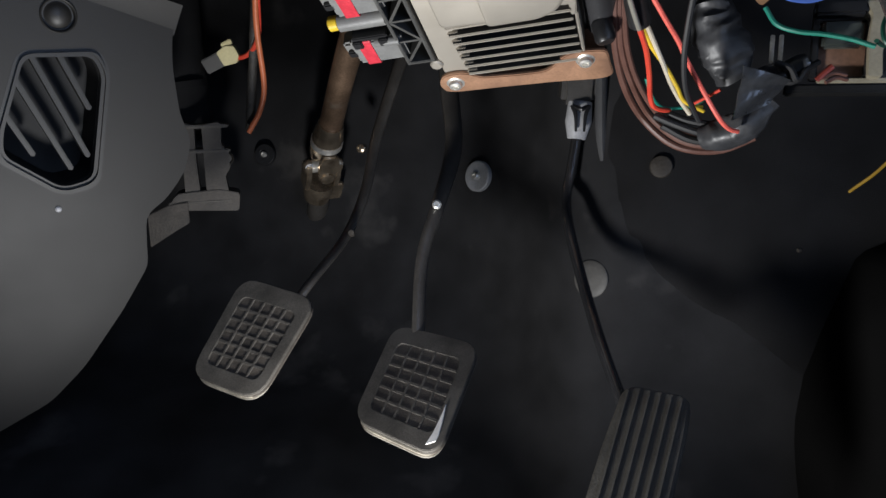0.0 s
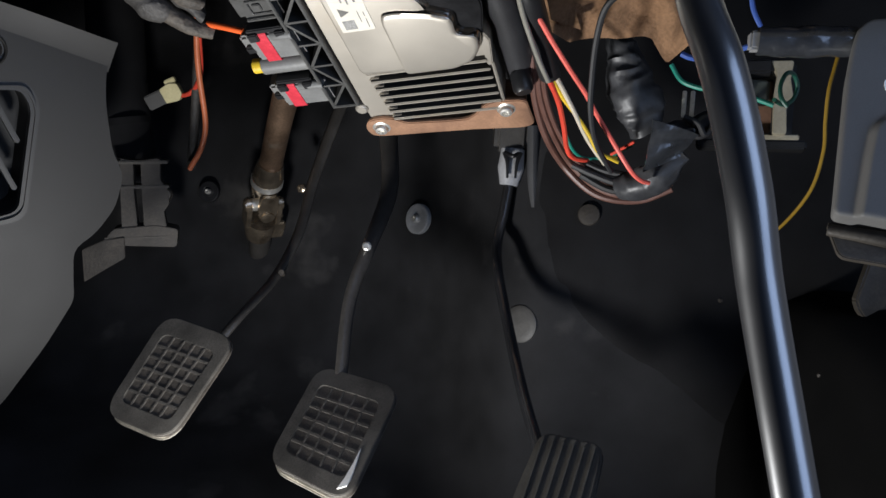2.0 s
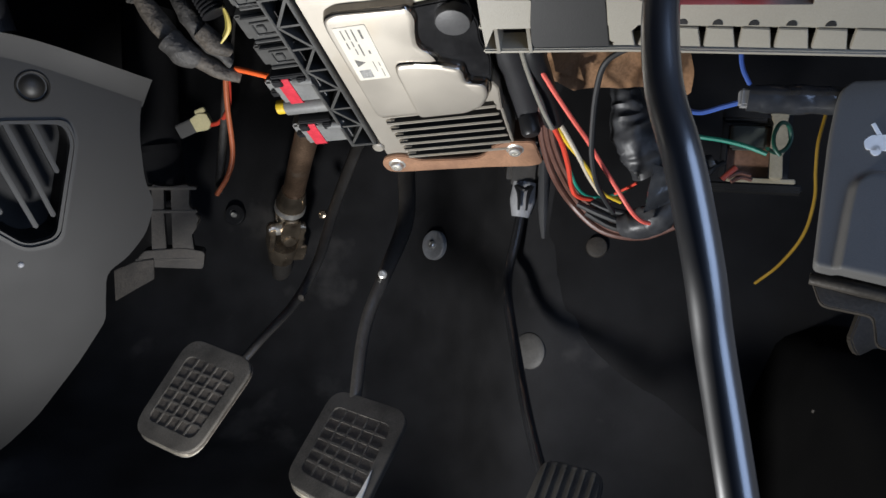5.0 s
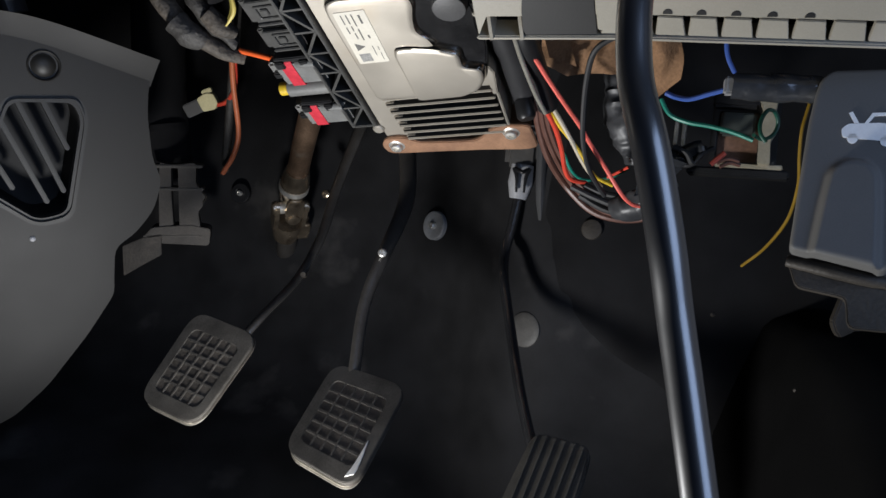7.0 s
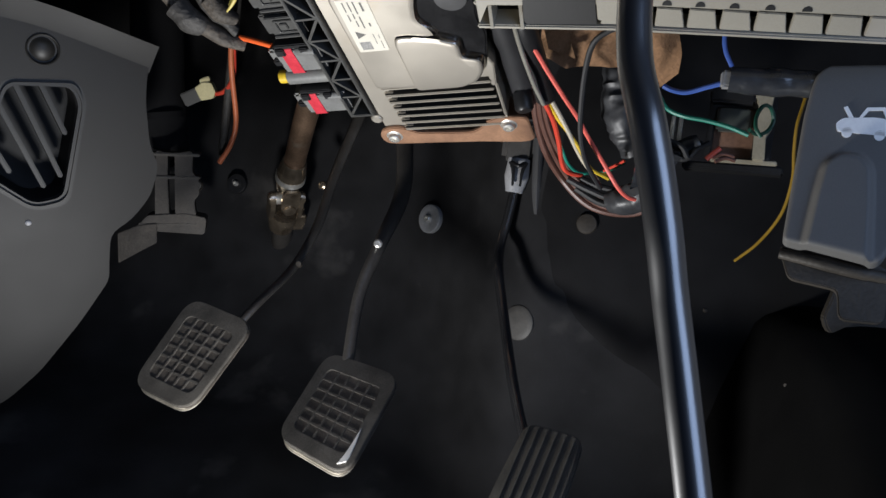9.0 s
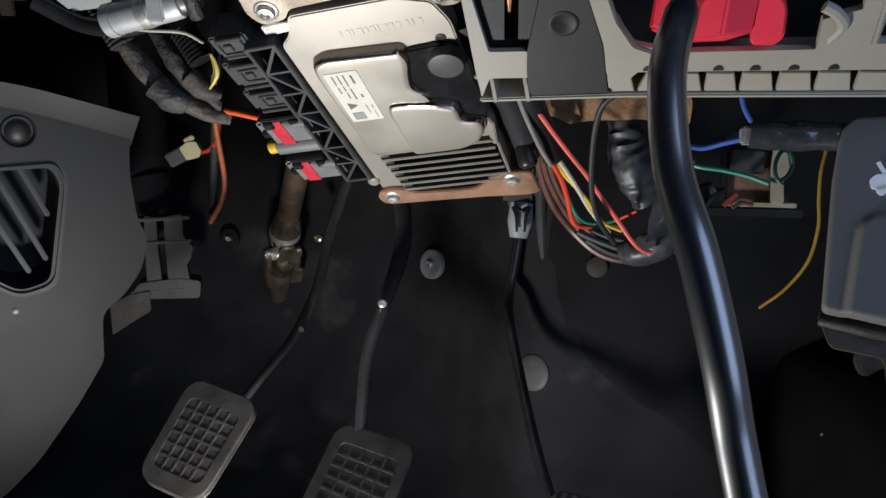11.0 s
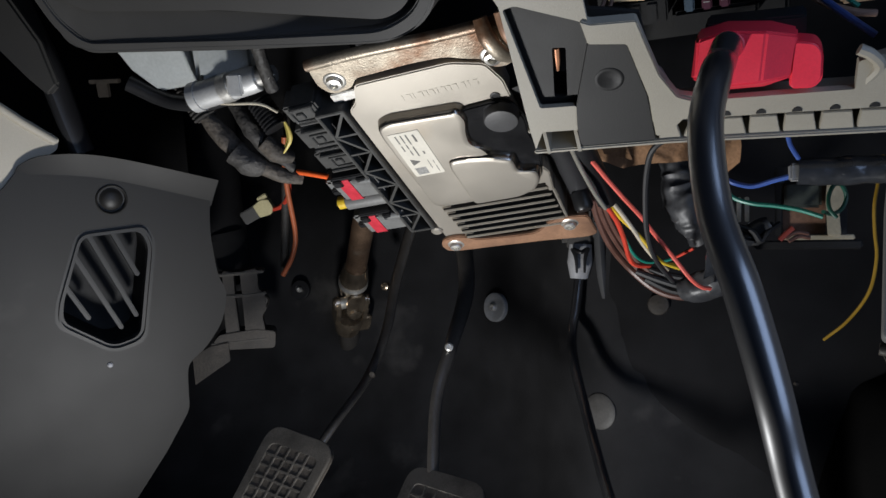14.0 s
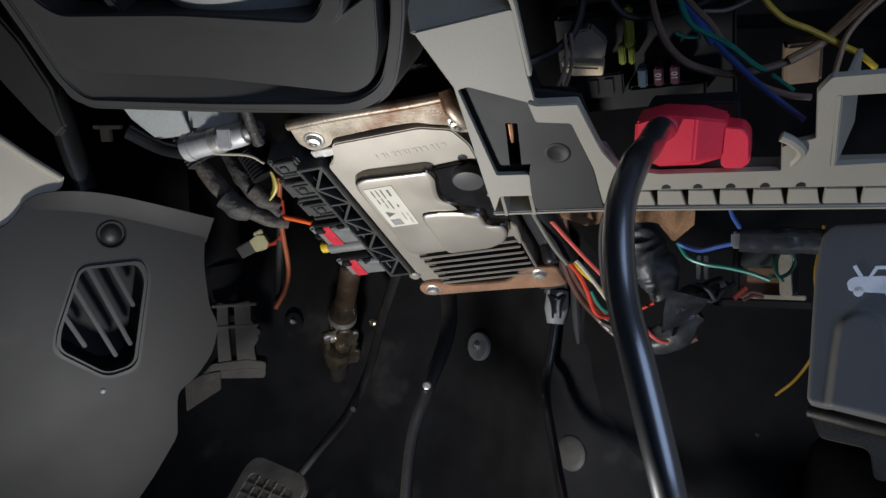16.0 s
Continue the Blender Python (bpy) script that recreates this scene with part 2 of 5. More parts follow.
def solo(name, bm, material, label, category, group="", kind="", m=None, angle=38):
    """A thing that is one mesh."""
    if m is not None:
        bm.transform(m)
    lo = [min(v.co[i] for v in bm.verts) for i in range(3)]
    hi = [max(v.co[i] for v in bm.verts) for i in range(3)]
    base = Vector(((lo[0] + hi[0]) / 2, (lo[1] + hi[1]) / 2, lo[2]))
    ob = new(name, finish(name, bm, material, None, base, angle))
    ob.location = base
    BASE[ob.name] = base
    return tagged(ob, label, category, group, kind)


def bevel(bm, r, faces=None, seg=2):
    if r > 0:
        geom = [e for e in bm.edges if len(e.link_faces) == 2 and e.calc_face_angle(0) > 0.5]
        bmesh.ops.bevel(bm, geom=geom, offset=r, segments=seg, affect="EDGES", clamp_overlap=True)


def add(bm, other):
    """Joins other into bm."""
    vs = [bm.verts.new(v.co) for v in other.verts]
    other.verts.index_update()
    for f in other.faces:
        try:
            bm.faces.new([vs[v.index] for v in f.verts])
        except ValueError:
            pass
    other.free()
    return bm


def box(x0, x1, y0, y1, z0, z1, r=0.0, seg=2):
    bm = bmesh.new()
    bmesh.ops.create_cube(bm, size=1)
    bm.transform(Matrix.Translation(((x0 + x1) / 2, (y0 + y1) / 2, (z0 + z1) / 2)) @ Matrix.Diagonal((x1 - x0, y1 - y0, z1 - z0, 1)))
    bevel(bm, r, seg=seg)
    return bm


def prism(pts, z0, z1, r=0.0, seg=2):
    bm = bmesh.new()
    lo = [bm.verts.new((x, y, z0)) for x, y in pts]
    hi = [bm.verts.new((x, y, z1)) for x, y in pts]
    n = len(pts)
    bm.faces.new(lo)
    bm.faces.new(hi)
    for i in range(n):
        bm.faces.new((lo[i], lo[(i + 1) % n], hi[(i + 1) % n], hi[i]))
    bmesh.ops.recalc_face_normals(bm, faces=bm.faces)
    bevel(bm, r, seg=seg)
    return bm


def ring(outer, inner, z0, z1, r=0.0):
    """A frame between two outlines of the same count of corners."""
    bm = bmesh.new()
    n = len(outer)
    rows = [[bm.verts.new((x, y, z)) for x, y in pts] for pts, z in ((outer, z0), (outer, z1), (inner, z1), (inner, z0))]
    for a in range(4):
        p, q = rows[a], rows[(a + 1) % 4]
        for i in range(n):
            bm.faces.new((p[i], p[(i + 1) % n], q[(i + 1) % n], q[i]))
    bmesh.ops.recalc_face_normals(bm, faces=bm.faces)
    bevel(bm, r)
    return bm


def round_poly(pts, r, seg=4):
    """Rounds the corners of an outline."""
    out, n = [], len(pts)
    for i in range(n):
        p, a, b = Vector(pts[i]), Vector(pts[i - 1]), Vector(pts[(i + 1) % n])
        d1, d2 = (a - p), (b - p)
        rr = min(r, d1.length * 0.45, d2.length * 0.45)
        s, e = p + d1.normalized() * rr, p + d2.normalized() * rr
        for k in range(seg + 1):
            t = k / seg
            q = s * (1 - t) ** 2 + p * 2 * t * (1 - t) + e * t * t
            out.append((q.x, q.y))
    return out


def rect(x0, x1, y0, y1, r=0.0, seg=4):
    pts = [(x0, y0), (x1, y0), (x1, y1), (x0, y1)]
    return round_poly(pts, r, seg) if r else pts


def smooth_path(pts, steps=8):
    ps = [Vector(p) for p in pts]
    ps = [2 * ps[0] - ps[1], *ps, 2 * ps[-1] - ps[-2]]
    out = []
    for i in range(1, len(ps) - 2):
        p0, p1, p2, p3 = ps[i - 1], ps[i], ps[i + 1], ps[i + 2]
        for k in range(steps):
            s = k / steps
            out.append(0.5 * (2 * p1 + (p2 - p0) * s + (2 * p0 - 5 * p1 + 4 * p2 - p3) * s * s + (3 * p1 - p0 - 3 * p2 + p3) * s**3))
    out.append(ps[-2])
    return out


def tube(pts, r, seg=10, steps=8, flat=1.0, rough=0.0):
    """A round or flattened bar along a smooth path; r is one radius, or one for each given point."""
    bm = bmesh.new()
    path = smooth_path(pts, steps)
    n = len(path)
    rs = r if isinstance(r, (list, tuple)) else [r] * len(pts)
    side = None
    loops = []
    for i, p in enumerate(path):
        d = (path[min(i + 1, n - 1)] - path[max(i - 1, 0)]).normalized()
        if side is None:
            side = d.cross(Vector((0.1, 0.2, 1)))
            if side.length < 0.1:
                side = d.cross(Vector((1, 0, 0)))
        side = (side - d * side.dot(d)).normalized()
        up = d.cross(side)
        u = i / (n - 1) * (len(rs) - 1)
        k = min(int(u), len(rs) - 2) if len(rs) > 1 else 0
        rad = rs[k] + (rs[min(k + 1, len(rs) - 1)] - rs[k]) * (u - k)
        if rough:
            rad *= 1 + rough * noise.noise(p * 160)
        loops.append([bm.verts.new(p + (side * math.cos(a) + up * math.sin(a) * flat) * rad) for a in [2 * math.pi * j / seg for j in range(seg)]])
    for a, b in zip(loops, loops[1:]):
        for j in range(seg):
            bm.faces.new((a[j], a[(j + 1) % seg], b[(j + 1) % seg], b[j]))
    bm.faces.new(loops[0])
    bm.faces.new(loops[-1])
    return bm


def lathe(profile, seg=24, m=None):
    """A turned shape about z from (radius, height) pairs."""
    bm = bmesh.new()
    rows = [[bm.verts.new((max(r, 1e-5) * math.cos(2 * math.pi * j / seg), max(r, 1e-5) * math.sin(2 * math.pi * j / seg), z)) for j in range(seg)] for r, z in profile]
    for a, b in zip(rows, rows[1:]):
        for j in range(seg):
            bm.faces.new((a[j], a[(j + 1) % seg], b[(j + 1) % seg], b[j]))
    bm.faces.new(rows[0])
    bm.faces.new(rows[-1])
    if m is not None:
        bm.transform(m)
    return bm


def sheet(f, us, vs, thick=0.0, out=None):
    """A surface f(u, v) over two ranges, given thickness along out."""
    bm = bmesh.new()
    rows = [[bm.verts.new(f(u, v)) for v in vs] for u in us]
    for a, b in zip(rows, rows[1:]):
        for j in range(len(vs) - 1):
            bm.faces.new((a[j], a[j + 1], b[j + 1], b[j]))
    if thick:
        bmesh.ops.recalc_face_normals(bm, faces=bm.faces)
        top = list(bm.faces)
        made = bmesh.ops.extrude_face_region(bm, geom=top)
        for g in made["geom"]:
            if isinstance(g, bmesh.types.BMVert):
                g.co += Vector(out) * thick
    return bm


def crumple(pts, r, seed, flat=0.7, amp=1.0):
    """A taped bundle with creases."""
    bm = tube(pts, r, 26, 14, flat=flat)
    bm.normal_update()
    for v in bm.verts:
        q = v.co + Vector((seed, 0, 0))
        ridge = 0.5 - abs(noise.noise(Vector((q.x * 60, q.y * 60, q.z * 120)))) * 2.2
        v.co += noise.noise_vector(q * 60) * 0.0026 * amp + v.normal * 0.0018 * ridge * amp
    return bm


def lin(a, b, n):
    return [a + (b - a) * i / (n - 1) for i in range(n)]


def interp(x, xs, ys):
    return float(np.interp(x, xs, ys))


# ---- the setting: floor, toe board, side walls ----
TOE_X = (-0.45, -0.15, -0.05, 0.05, 0.10, 0.135, 0.165, 0.21, 0.30, 0.45)
TOE_Y = (0.72, 0.675, 0.655, 0.625, 0.585, 0.51, 0.470, 0.460, 0.430, 0.40)


def toe(x, z):
    y = sum(interp(x + d, TOE_X, TOE_Y) for d in (-0.02, -0.01, 0, 0.01, 0.02)) / 5
    return y + 0.42 * (z - 0.15)


def carpet_at(x, s):
    """s from 0 to 1 goes along the floor, round the bend and up the toe board."""
    yb = toe(x, 0.0)
    if s < 0.4:
        y, z = -1.2 + (yb - 0.10 + 1.2) * s / 0.4, 0.0
    elif s < 0.55:
        t = (s - 0.4) / 0.15
        a, b, c = Vector((yb - 0.10, 0)), Vector((yb, 0)), Vector((toe(x, 0.1), 0.1))
        q = a * (1 - t) ** 2 + b * 2 * t * (1 - t) + c * t * t
        y, z = q
    else:
        z = 0.1 + 0.6 * (s - 0.55) / 0.45
        y = toe(x, z)
    p = Vector((x, y, z))
    w = 0.004 * noise.noise(p * 14) + 0.0012 * noise.noise(p * 60)
    return p + Vector((0, -w, w * 0.6))


bm = sheet(carpet_at, lin(-0.45, 0.5, 90), [0, 0.1, 0.2, 0.26, 0.3, 0.33, 0.36, 0.38] + lin(0.4, 0.55, 16) + lin(0.56, 1.0, 40), 0.006, (0, 0.6, -0.8))
floor = solo("floor", bm, CARPET, "black moulded carpet on the floor and toe board", "floor", kind="structure")


def arch_line(x):
    return interp(x, (0.16, 0.205, 0.262, 0.326, 0.45), (0.152, 0.138, 0.108, 0.074, 0.01))


def arch_at(x, t):
    z0 = arch_line(x)
    z = z0 + (0.46 - z0) * max(t, 0) ** 1.2
    grow = min(1.0, (t * 5)) ** 0.5
    edge = min(1.0, max(0.0, (x - 0.150) / 0.055))
    p = Vector((x, toe(x, z) - 0.012 * grow * edge + 0.004, z))
    return p + Vector((0, -0.003 * noise.noise(p * 18), 0))


bm = sheet(arch_at, lin(0.150, 0.45, 44), [0, 0.003, 0.01, 0.02, 0.04, 0.07] + lin(0.1, 1, 16), 0.004, (0, 1, 0))
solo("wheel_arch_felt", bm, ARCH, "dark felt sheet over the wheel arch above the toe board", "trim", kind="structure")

solo("wall_left", box(-0.47, -0.45, -1.2, 0.95, 0, 1.1), DARK, "dark centre tunnel side beyond the console", "wall", kind="structure")
solo("wall_behind", box(-0.47, 0.9, -1.22, -1.2, 0, 1.1), DARK, "dark cabin wall behind the seat space", "wall", kind="structure")
solo("ceiling", box(-0.47, 0.9, -1.2, 0.95, 1.1, 1.12), DARK, "dark cabin roof lining", "ceiling", kind="structure")
solo("wall_firewall", box(-0.47, 0.9, 0.95, 0.97, 0.0, 1.1), DARK, "dark bulkhead under the dashboard", "wall", kind="structure")
solo("dash_underside", box(-0.45, 0.6, 0.24, 0.95, 0.56, 0.62, 0.01), DARK, "dark underside of the dashboard", "panel", kind="structure")

# out of sight, added to keep door daylight off the fuse box
solo("dash_light_block", box(-0.45, 0.6, 0.212, 0.238, 0.484, 0.62, 0.004), DARK, "dark lower edge of the dashboard", "panel", kind="structure")

# ---- console side panel ----
PAN = axes((-0.2008, 0.4470, 0.2466), (0.7895, 0.6137, 0), (-0.0133, 0.0171, 0.9998))
console = thing("console_panel", (-0.2008, 0.447, 0.0), "dark grey plastic console side panel with a slotted vent", "panel", kind="structure")
VENT_OUT = round_poly([(-21, 49), (27, 47), (32, 31), (13, -46), (-12, -49), (-47, -18), (-44, -2)], 9, 5)
VENT_IN = round_poly([(-18, 44), (22, 41.5), (26, 29), (9, -40), (-11, -43), (-41, -16), (-38.5, -2)], 7, 5)
outline = [(-300, 20), (-150, 60), (-62, 84), (-46, 101), (-26, 105), (12, 98), (84, 71), (76, 54), (73, 30), (74, -5), (80, -22), (72, -46), (56, -64), (40, -73), (37, -99), (36, -112), (13, -143), (-20, -180), (-46, -200), (-85, -212), (-150, -225), (-300, -235)]


def plate_with_hole(outer, hole, z0, z1, extra=None):
    """A flat plate with one opening through it."""
    flat = bmesh.new()
    loops = []
    for pts in (outer, hole, extra or []):
        if not pts:
            continue
        vs = [flat.verts.new((x, y, z0)) for x, y in pts]
        loops.append([flat.edges.new((vs[i], vs[(i + 1) % len(vs)])) for i in range(len(vs))])
    bmesh.ops.triangle_fill(flat, use_beauty=True, edges=[e for loop in loops for e in loop])
    made = bmesh.ops.extrude_face_region(flat, geom=list(flat.faces))
    for g in made["geom"]:
        if isinstance(g, bmesh.types.BMVert):
            g.co.z = z1
    bmesh.ops.recalc_face_normals(flat, faces=flat.faces)
    return flat


PLUG_HOLE = round_poly([(6.2 + 10.6 * math.cos(a), 68 + 10.6 * math.sin(a)) for a in lin(0, math.tau * 15 / 16, 16)], 0.1, 1)
part("panel", plate_with_hole(round_poly(outline, 8, 3), VENT_OUT, -4, 0, extra=PLUG_HOLE), CONSOLE, console, m=PAN)
LIP_EDGE = smooth_path([Vector(p) for p in ((-150, 61, 0), (-66, 83, 0), (-47, 101, 0), (-26, 105.5, 0), (12, 98.5, 0), (84.5, 71, 0))], 8)
LIP_FOOT = smooth_path([Vector(p) for p in ((-144, 44, 0), (-58, 66, 0), (-42, 83, 0), (-26, 86, 0), (6, 79.5, 0), (77, 51, 0))], 8)


def lip_at(u, v):
    """The flared top edge of the console panel."""
    k = min(int(u), len(LIP_EDGE) - 1)
    p = LIP_FOOT[k].lerp(LIP_EDGE[k], v)
    return PAN @ Vector((p.x, p.y, -0.4 + 4.2 * interp(p.x, (-52, -10), (0, 1)) * v ** 1.4))


part("flared_edge", sheet(lip_at, list(range(len(LIP_EDGE))), lin(0, 1, 10), 0.0028, -(PAN.to_3x3() @ Vector((0, 0, 1))).normalized()), CONSOLE, console)
part("vent_bezel", ring(VENT_OUT, VENT_IN, -8, 2.6, 2.4), VENTRIM, console, "raised black vent surround", PAN)
part("vent_well", add(ring(VENT_OUT, VENT_IN, -40, -7), prism(VENT_IN, -42, -40)), FUSEBLACK, console, m=PAN)
for a, b in (((3, 44), (16, 6)), ((-13, 44), (10, -26)), ((-25, 31), (-2, -33)), ((-35, 10), (-23, -20))):
    d = (Vector(b) - Vector(a)).normalized()
    s = Vector((-d.y, d.x)) * 1.7
    a2, b2 = Vector(a) + d * -3, Vector(b)
    pts = [tuple(a2 + s), tuple(b2 + s), tuple(b2 - s), tuple(a2 - s)]
    part("slat", prism(pts, -16, -5, 0.8), VENTRIM, console, m=PAN)
part("plug_ring", lathe([(11, -2), (11, 0.8), (10.4, 1.3), (9.8, 0.9), (9.1, -2.4), (8.3, -2.0), (7.0, -0.2), (4.5, 1.2), (2.2, 1.8), (0, 2.0)], 32, Matrix.Translation((6.2, 68, 0))), VENTRIM, console, "round domed blanking plug", PAN)
part("clip_head", lathe([(2.1, -1), (2.1, 0.8), (1.2, 1.8), (0, 2)], 12, Matrix.Translation((-16, -57, 0))), CLIPGREY, console, "small pale clip head", PAN)

# light trim and dark strips at the console's top edge


def flat_piece(name, pts, thick, material, label, category, r=0.001):
    """A plate through the given places, thickened away from the seat."""
    vs = [Vector(p) for p in pts]
    c = sum(vs, Vector()) / len(vs)
    nrm = Vector((0, 0, 0))
    for i in range(len(vs)):
        nrm += (vs[i] - c).cross(vs[(i + 1) % len(vs)] - c)
    nrm.normalize()
    if nrm.y > 0:
        nrm = -nrm
    bm = bmesh.new()
    a = [bm.verts.new(v) for v in vs]
    b = [bm.verts.new(v - nrm * thick) for v in vs]
    bm.faces.new(a)
    bm.faces.new(b)
    for i in range(len(vs)):
        j = (i + 1) % len(vs)
        bm.faces.new((a[i], a[j], b[j], b[i]))
    bmesh.ops.recalc_face_normals(bm, faces=bm.faces)
    bevel(bm, r)
    return solo(name, bm, material, label, category, kind="structure")


trim = thing("light_trim", PAN @ Vector((-40, 106, -5)), "pale grey plastic trim beside the console panel", "trim", kind="structure")
part("trim_face", prism(round_poly([(-160, 250), (-100, 190), (-56, 149), (-38, 131.5), (-19.5, 115.5), (-22, 108), (-40, 98), (-66, 78), (-160, 20)], 1.5, 2), -12, -4, 1.0), TRIM, trim, m=PAN)
part("trim_ridge", tube([(-160, 246, -4), (-100, 186.5, -4), (-57, 145.5, -4), (-40, 129, -4), (-22, 113.5, -4)], 3.0, 10, 6), TRIM, trim, "moulded ridge", PAN)
flat_piece("dark_strip", [(-0.29, 0.437, 0.475), (-0.2486, 0.430, 0.4279), (-0.2271, 0.428, 0.404), (-0.2141, 0.427, 0.392), (-0.2060, 0.427, 0.399), (-0.2130, 0.428, 0.427), (-0.232, 0.431, 0.458), (-0.272, 0.436, 0.505)], 0.006, TRAYP, "dark plastic strip behind the pale trim", "trim", 0.002)
solo("dark_pillar", tube([(-0.2705, 0.4653, 0.5250), (-0.2544, 0.4621, 0.4822), (-0.2416, 0.4589, 0.4458), (-0.2298, 0.4589, 0.4116), (-0.2223, 0.4589, 0.3756), (-0.2159, 0.4589, 0.3485)], [0.018, 0.018, 0.018, 0.017, 0.016, 0.015], 18, 8, flat=0.5), DARK, "rounded dark plastic pillar beside the column", "trim", kind="structure")
bm = add(box(-0.1685, -0.149, 0.400, 0.404, 0.4005, 0.4035, 0.0005), box(-0.1645, -0.1575, 0.401, 0.405, 0.392, 0.4015, 0.0005))
solo("small_bracket", bm, DULL, "small brown steel bracket in the gap", "bracket")

# ---- control unit ----
ECU = axes((0.0556, 0.4362, 0.2786), (0.9584, -0.2134, 0.1894), (-0.2845, -0.6641, 0.6914))
ecu = thing("control_unit", (0.085, 0.38, 0.27), "cast aluminium control unit with cooling fins and a white label", "control unit")
plate = round_poly([(-4, 9), (12, 9), (12, 51), (81, 51), (81, 150), (76, 164), (60, 170), (8, 170), (3, 158), (-4, 152)], 3, 3)
part("casting", prism(plate, -14, -2, 1.0), ALU, ecu, m=ECU)


def plateau(name, outer, inner, z0, z1, r, label, seg=5):
    """A raised field of the casting: a blasted top and a steep smooth shoulder between two outlines of the same count of corners."""
    lo, hi = round_poly(outer, r, seg), round_poly(inner, r * 0.8, seg)

    def row(bm, f, g):
        return [bm.verts.new((p[0] + (q[0] - p[0]) * f, p[1] + (q[1] - p[1]) * f, z0 + (z1 - z0) * g)) for p, q in zip(lo, hi)]

    def skin(bm, rows):
        for p, q in zip(rows, rows[1:]):
            for i in range(len(lo)):
                bm.faces.new((p[i], p[(i + 1) % len(lo)], q[(i + 1) % len(lo)], q[i]))

    top = bmesh.new()
    rows = [row(top, f, g) for f, g in ((0.40, 0.60), (0.44, 0.90), (0.70, 0.98), (1, 1))]
    skin(top, rows)
    top.faces.new(rows[-1])
    lid = part(name, top, ALU, ecu, label, ECU, 60)
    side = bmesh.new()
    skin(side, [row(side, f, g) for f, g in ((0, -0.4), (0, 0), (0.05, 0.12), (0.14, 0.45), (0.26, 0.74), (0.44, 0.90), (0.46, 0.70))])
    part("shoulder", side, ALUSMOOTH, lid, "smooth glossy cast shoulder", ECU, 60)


lid_out = [(7.5, 57), (36, 55), (64, 70), (60, 104), (52, 112), (53, 121), (57, 132), (55, 142), (14, 144.5), (6.5, 141), (5.8, 132)]
lid_in = [(8.8, 61), (36, 60), (56, 74), (50, 106), (46.5, 114), (48.5, 124), (51.5, 134), (49.5, 138.6), (15, 141), (9.4, 138.5), (8.0, 132)]
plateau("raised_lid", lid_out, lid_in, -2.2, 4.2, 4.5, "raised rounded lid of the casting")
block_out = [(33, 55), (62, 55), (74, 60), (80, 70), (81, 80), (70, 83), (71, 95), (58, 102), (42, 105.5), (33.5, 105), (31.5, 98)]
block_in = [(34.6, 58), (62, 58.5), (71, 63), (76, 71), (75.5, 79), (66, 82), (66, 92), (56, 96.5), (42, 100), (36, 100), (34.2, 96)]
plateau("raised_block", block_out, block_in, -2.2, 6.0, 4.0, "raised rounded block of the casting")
for i in range(7):
    v = 12.0 + i * 7.15
    u0, u1 = 11.8 - 0.5 * i, 81 - 0.3 * i
    # body carries the gap's shade as dark colour; only the edge keeps the casting's
    fin = part("fin", box(u0, u1, v - 1.0, v + 1.0, -40, 0.6), FINSHADE, ecu, m=ECU)
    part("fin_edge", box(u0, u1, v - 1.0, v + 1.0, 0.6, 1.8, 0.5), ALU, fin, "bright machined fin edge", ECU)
    part("fin_foot", box(u0 - 1, u0 + 6, v - 1.9, v + 1.3, -6, 0.4, 0.9), ALU, fin, "cast root of the fin", ECU)
part("fin_wall", prism([(78.5, 50), (81.5, 50), (83.5, 70), (81, 76), (78, 68)], -30, 0.6, 0.6), ALU, ecu, m=ECU)
part("fin_wall", box(80.5, 82.3, 17, 52, -30, 0.6, 0.5), ALU, ecu, m=ECU)
# black plate painted in for the metal's dark reflection round the cap
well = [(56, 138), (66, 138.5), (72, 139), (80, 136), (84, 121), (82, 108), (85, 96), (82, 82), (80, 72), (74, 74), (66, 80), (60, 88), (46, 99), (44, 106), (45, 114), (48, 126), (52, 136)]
part("dark_reflection_plate", prism(round_poly(well, 5, 6), -3, 0.8, 0.8, 3), CAPDARK, ecu, "glossy black well round the cap", ECU)
part("breather_cap", lathe([(9.4, -1), (9.2, 4.4), (8.6, 5.4), (8.0, 5.6), (0, 5.6)], 28, Matrix.Translation((73.0, 128.2, 0))), GREYCAP, ecu, "round dark plastic cap", ECU)
part("drain_hole", lathe([(2.7, -1.9), (2.7, -1.5), (1.9, -1.4), (1.7, -3), (0, -3)], 16, Matrix.Translation((73.6, 140.5, 0))), BLACK, ecu, m=ECU)
for i, w in enumerate((1.0, 2.2, 0.8, 2.3, 1.8, 2.3, 1.2, 2.3, 2.0, 2.3, 1.7, 1.0, 2.2)):
    x = 27.5 + i * 3.15 + (1.5 if i > 9 else 0)
    part("cast_mark", box(x, x + w, 151.6, 155.6, -2.3, -1.8, 0.15), ALU, ecu, m=ECU)
part("locating_lug", lathe([(4, -8), (4, -1), (3, 0), (0, 0)], 16, Matrix.Translation((-6, 22, 0))), ALU, ecu, m=ECU)

# label, with bars for its printed lines
LAB = ECU @ Matrix.Translation((0.9, 6.6, -1.9))
label = part("label", prism(rect(9.5, 27.5, 87, 128, 1), 6.1, 6.45), PAPER, ecu, "white printed paper label", LAB)
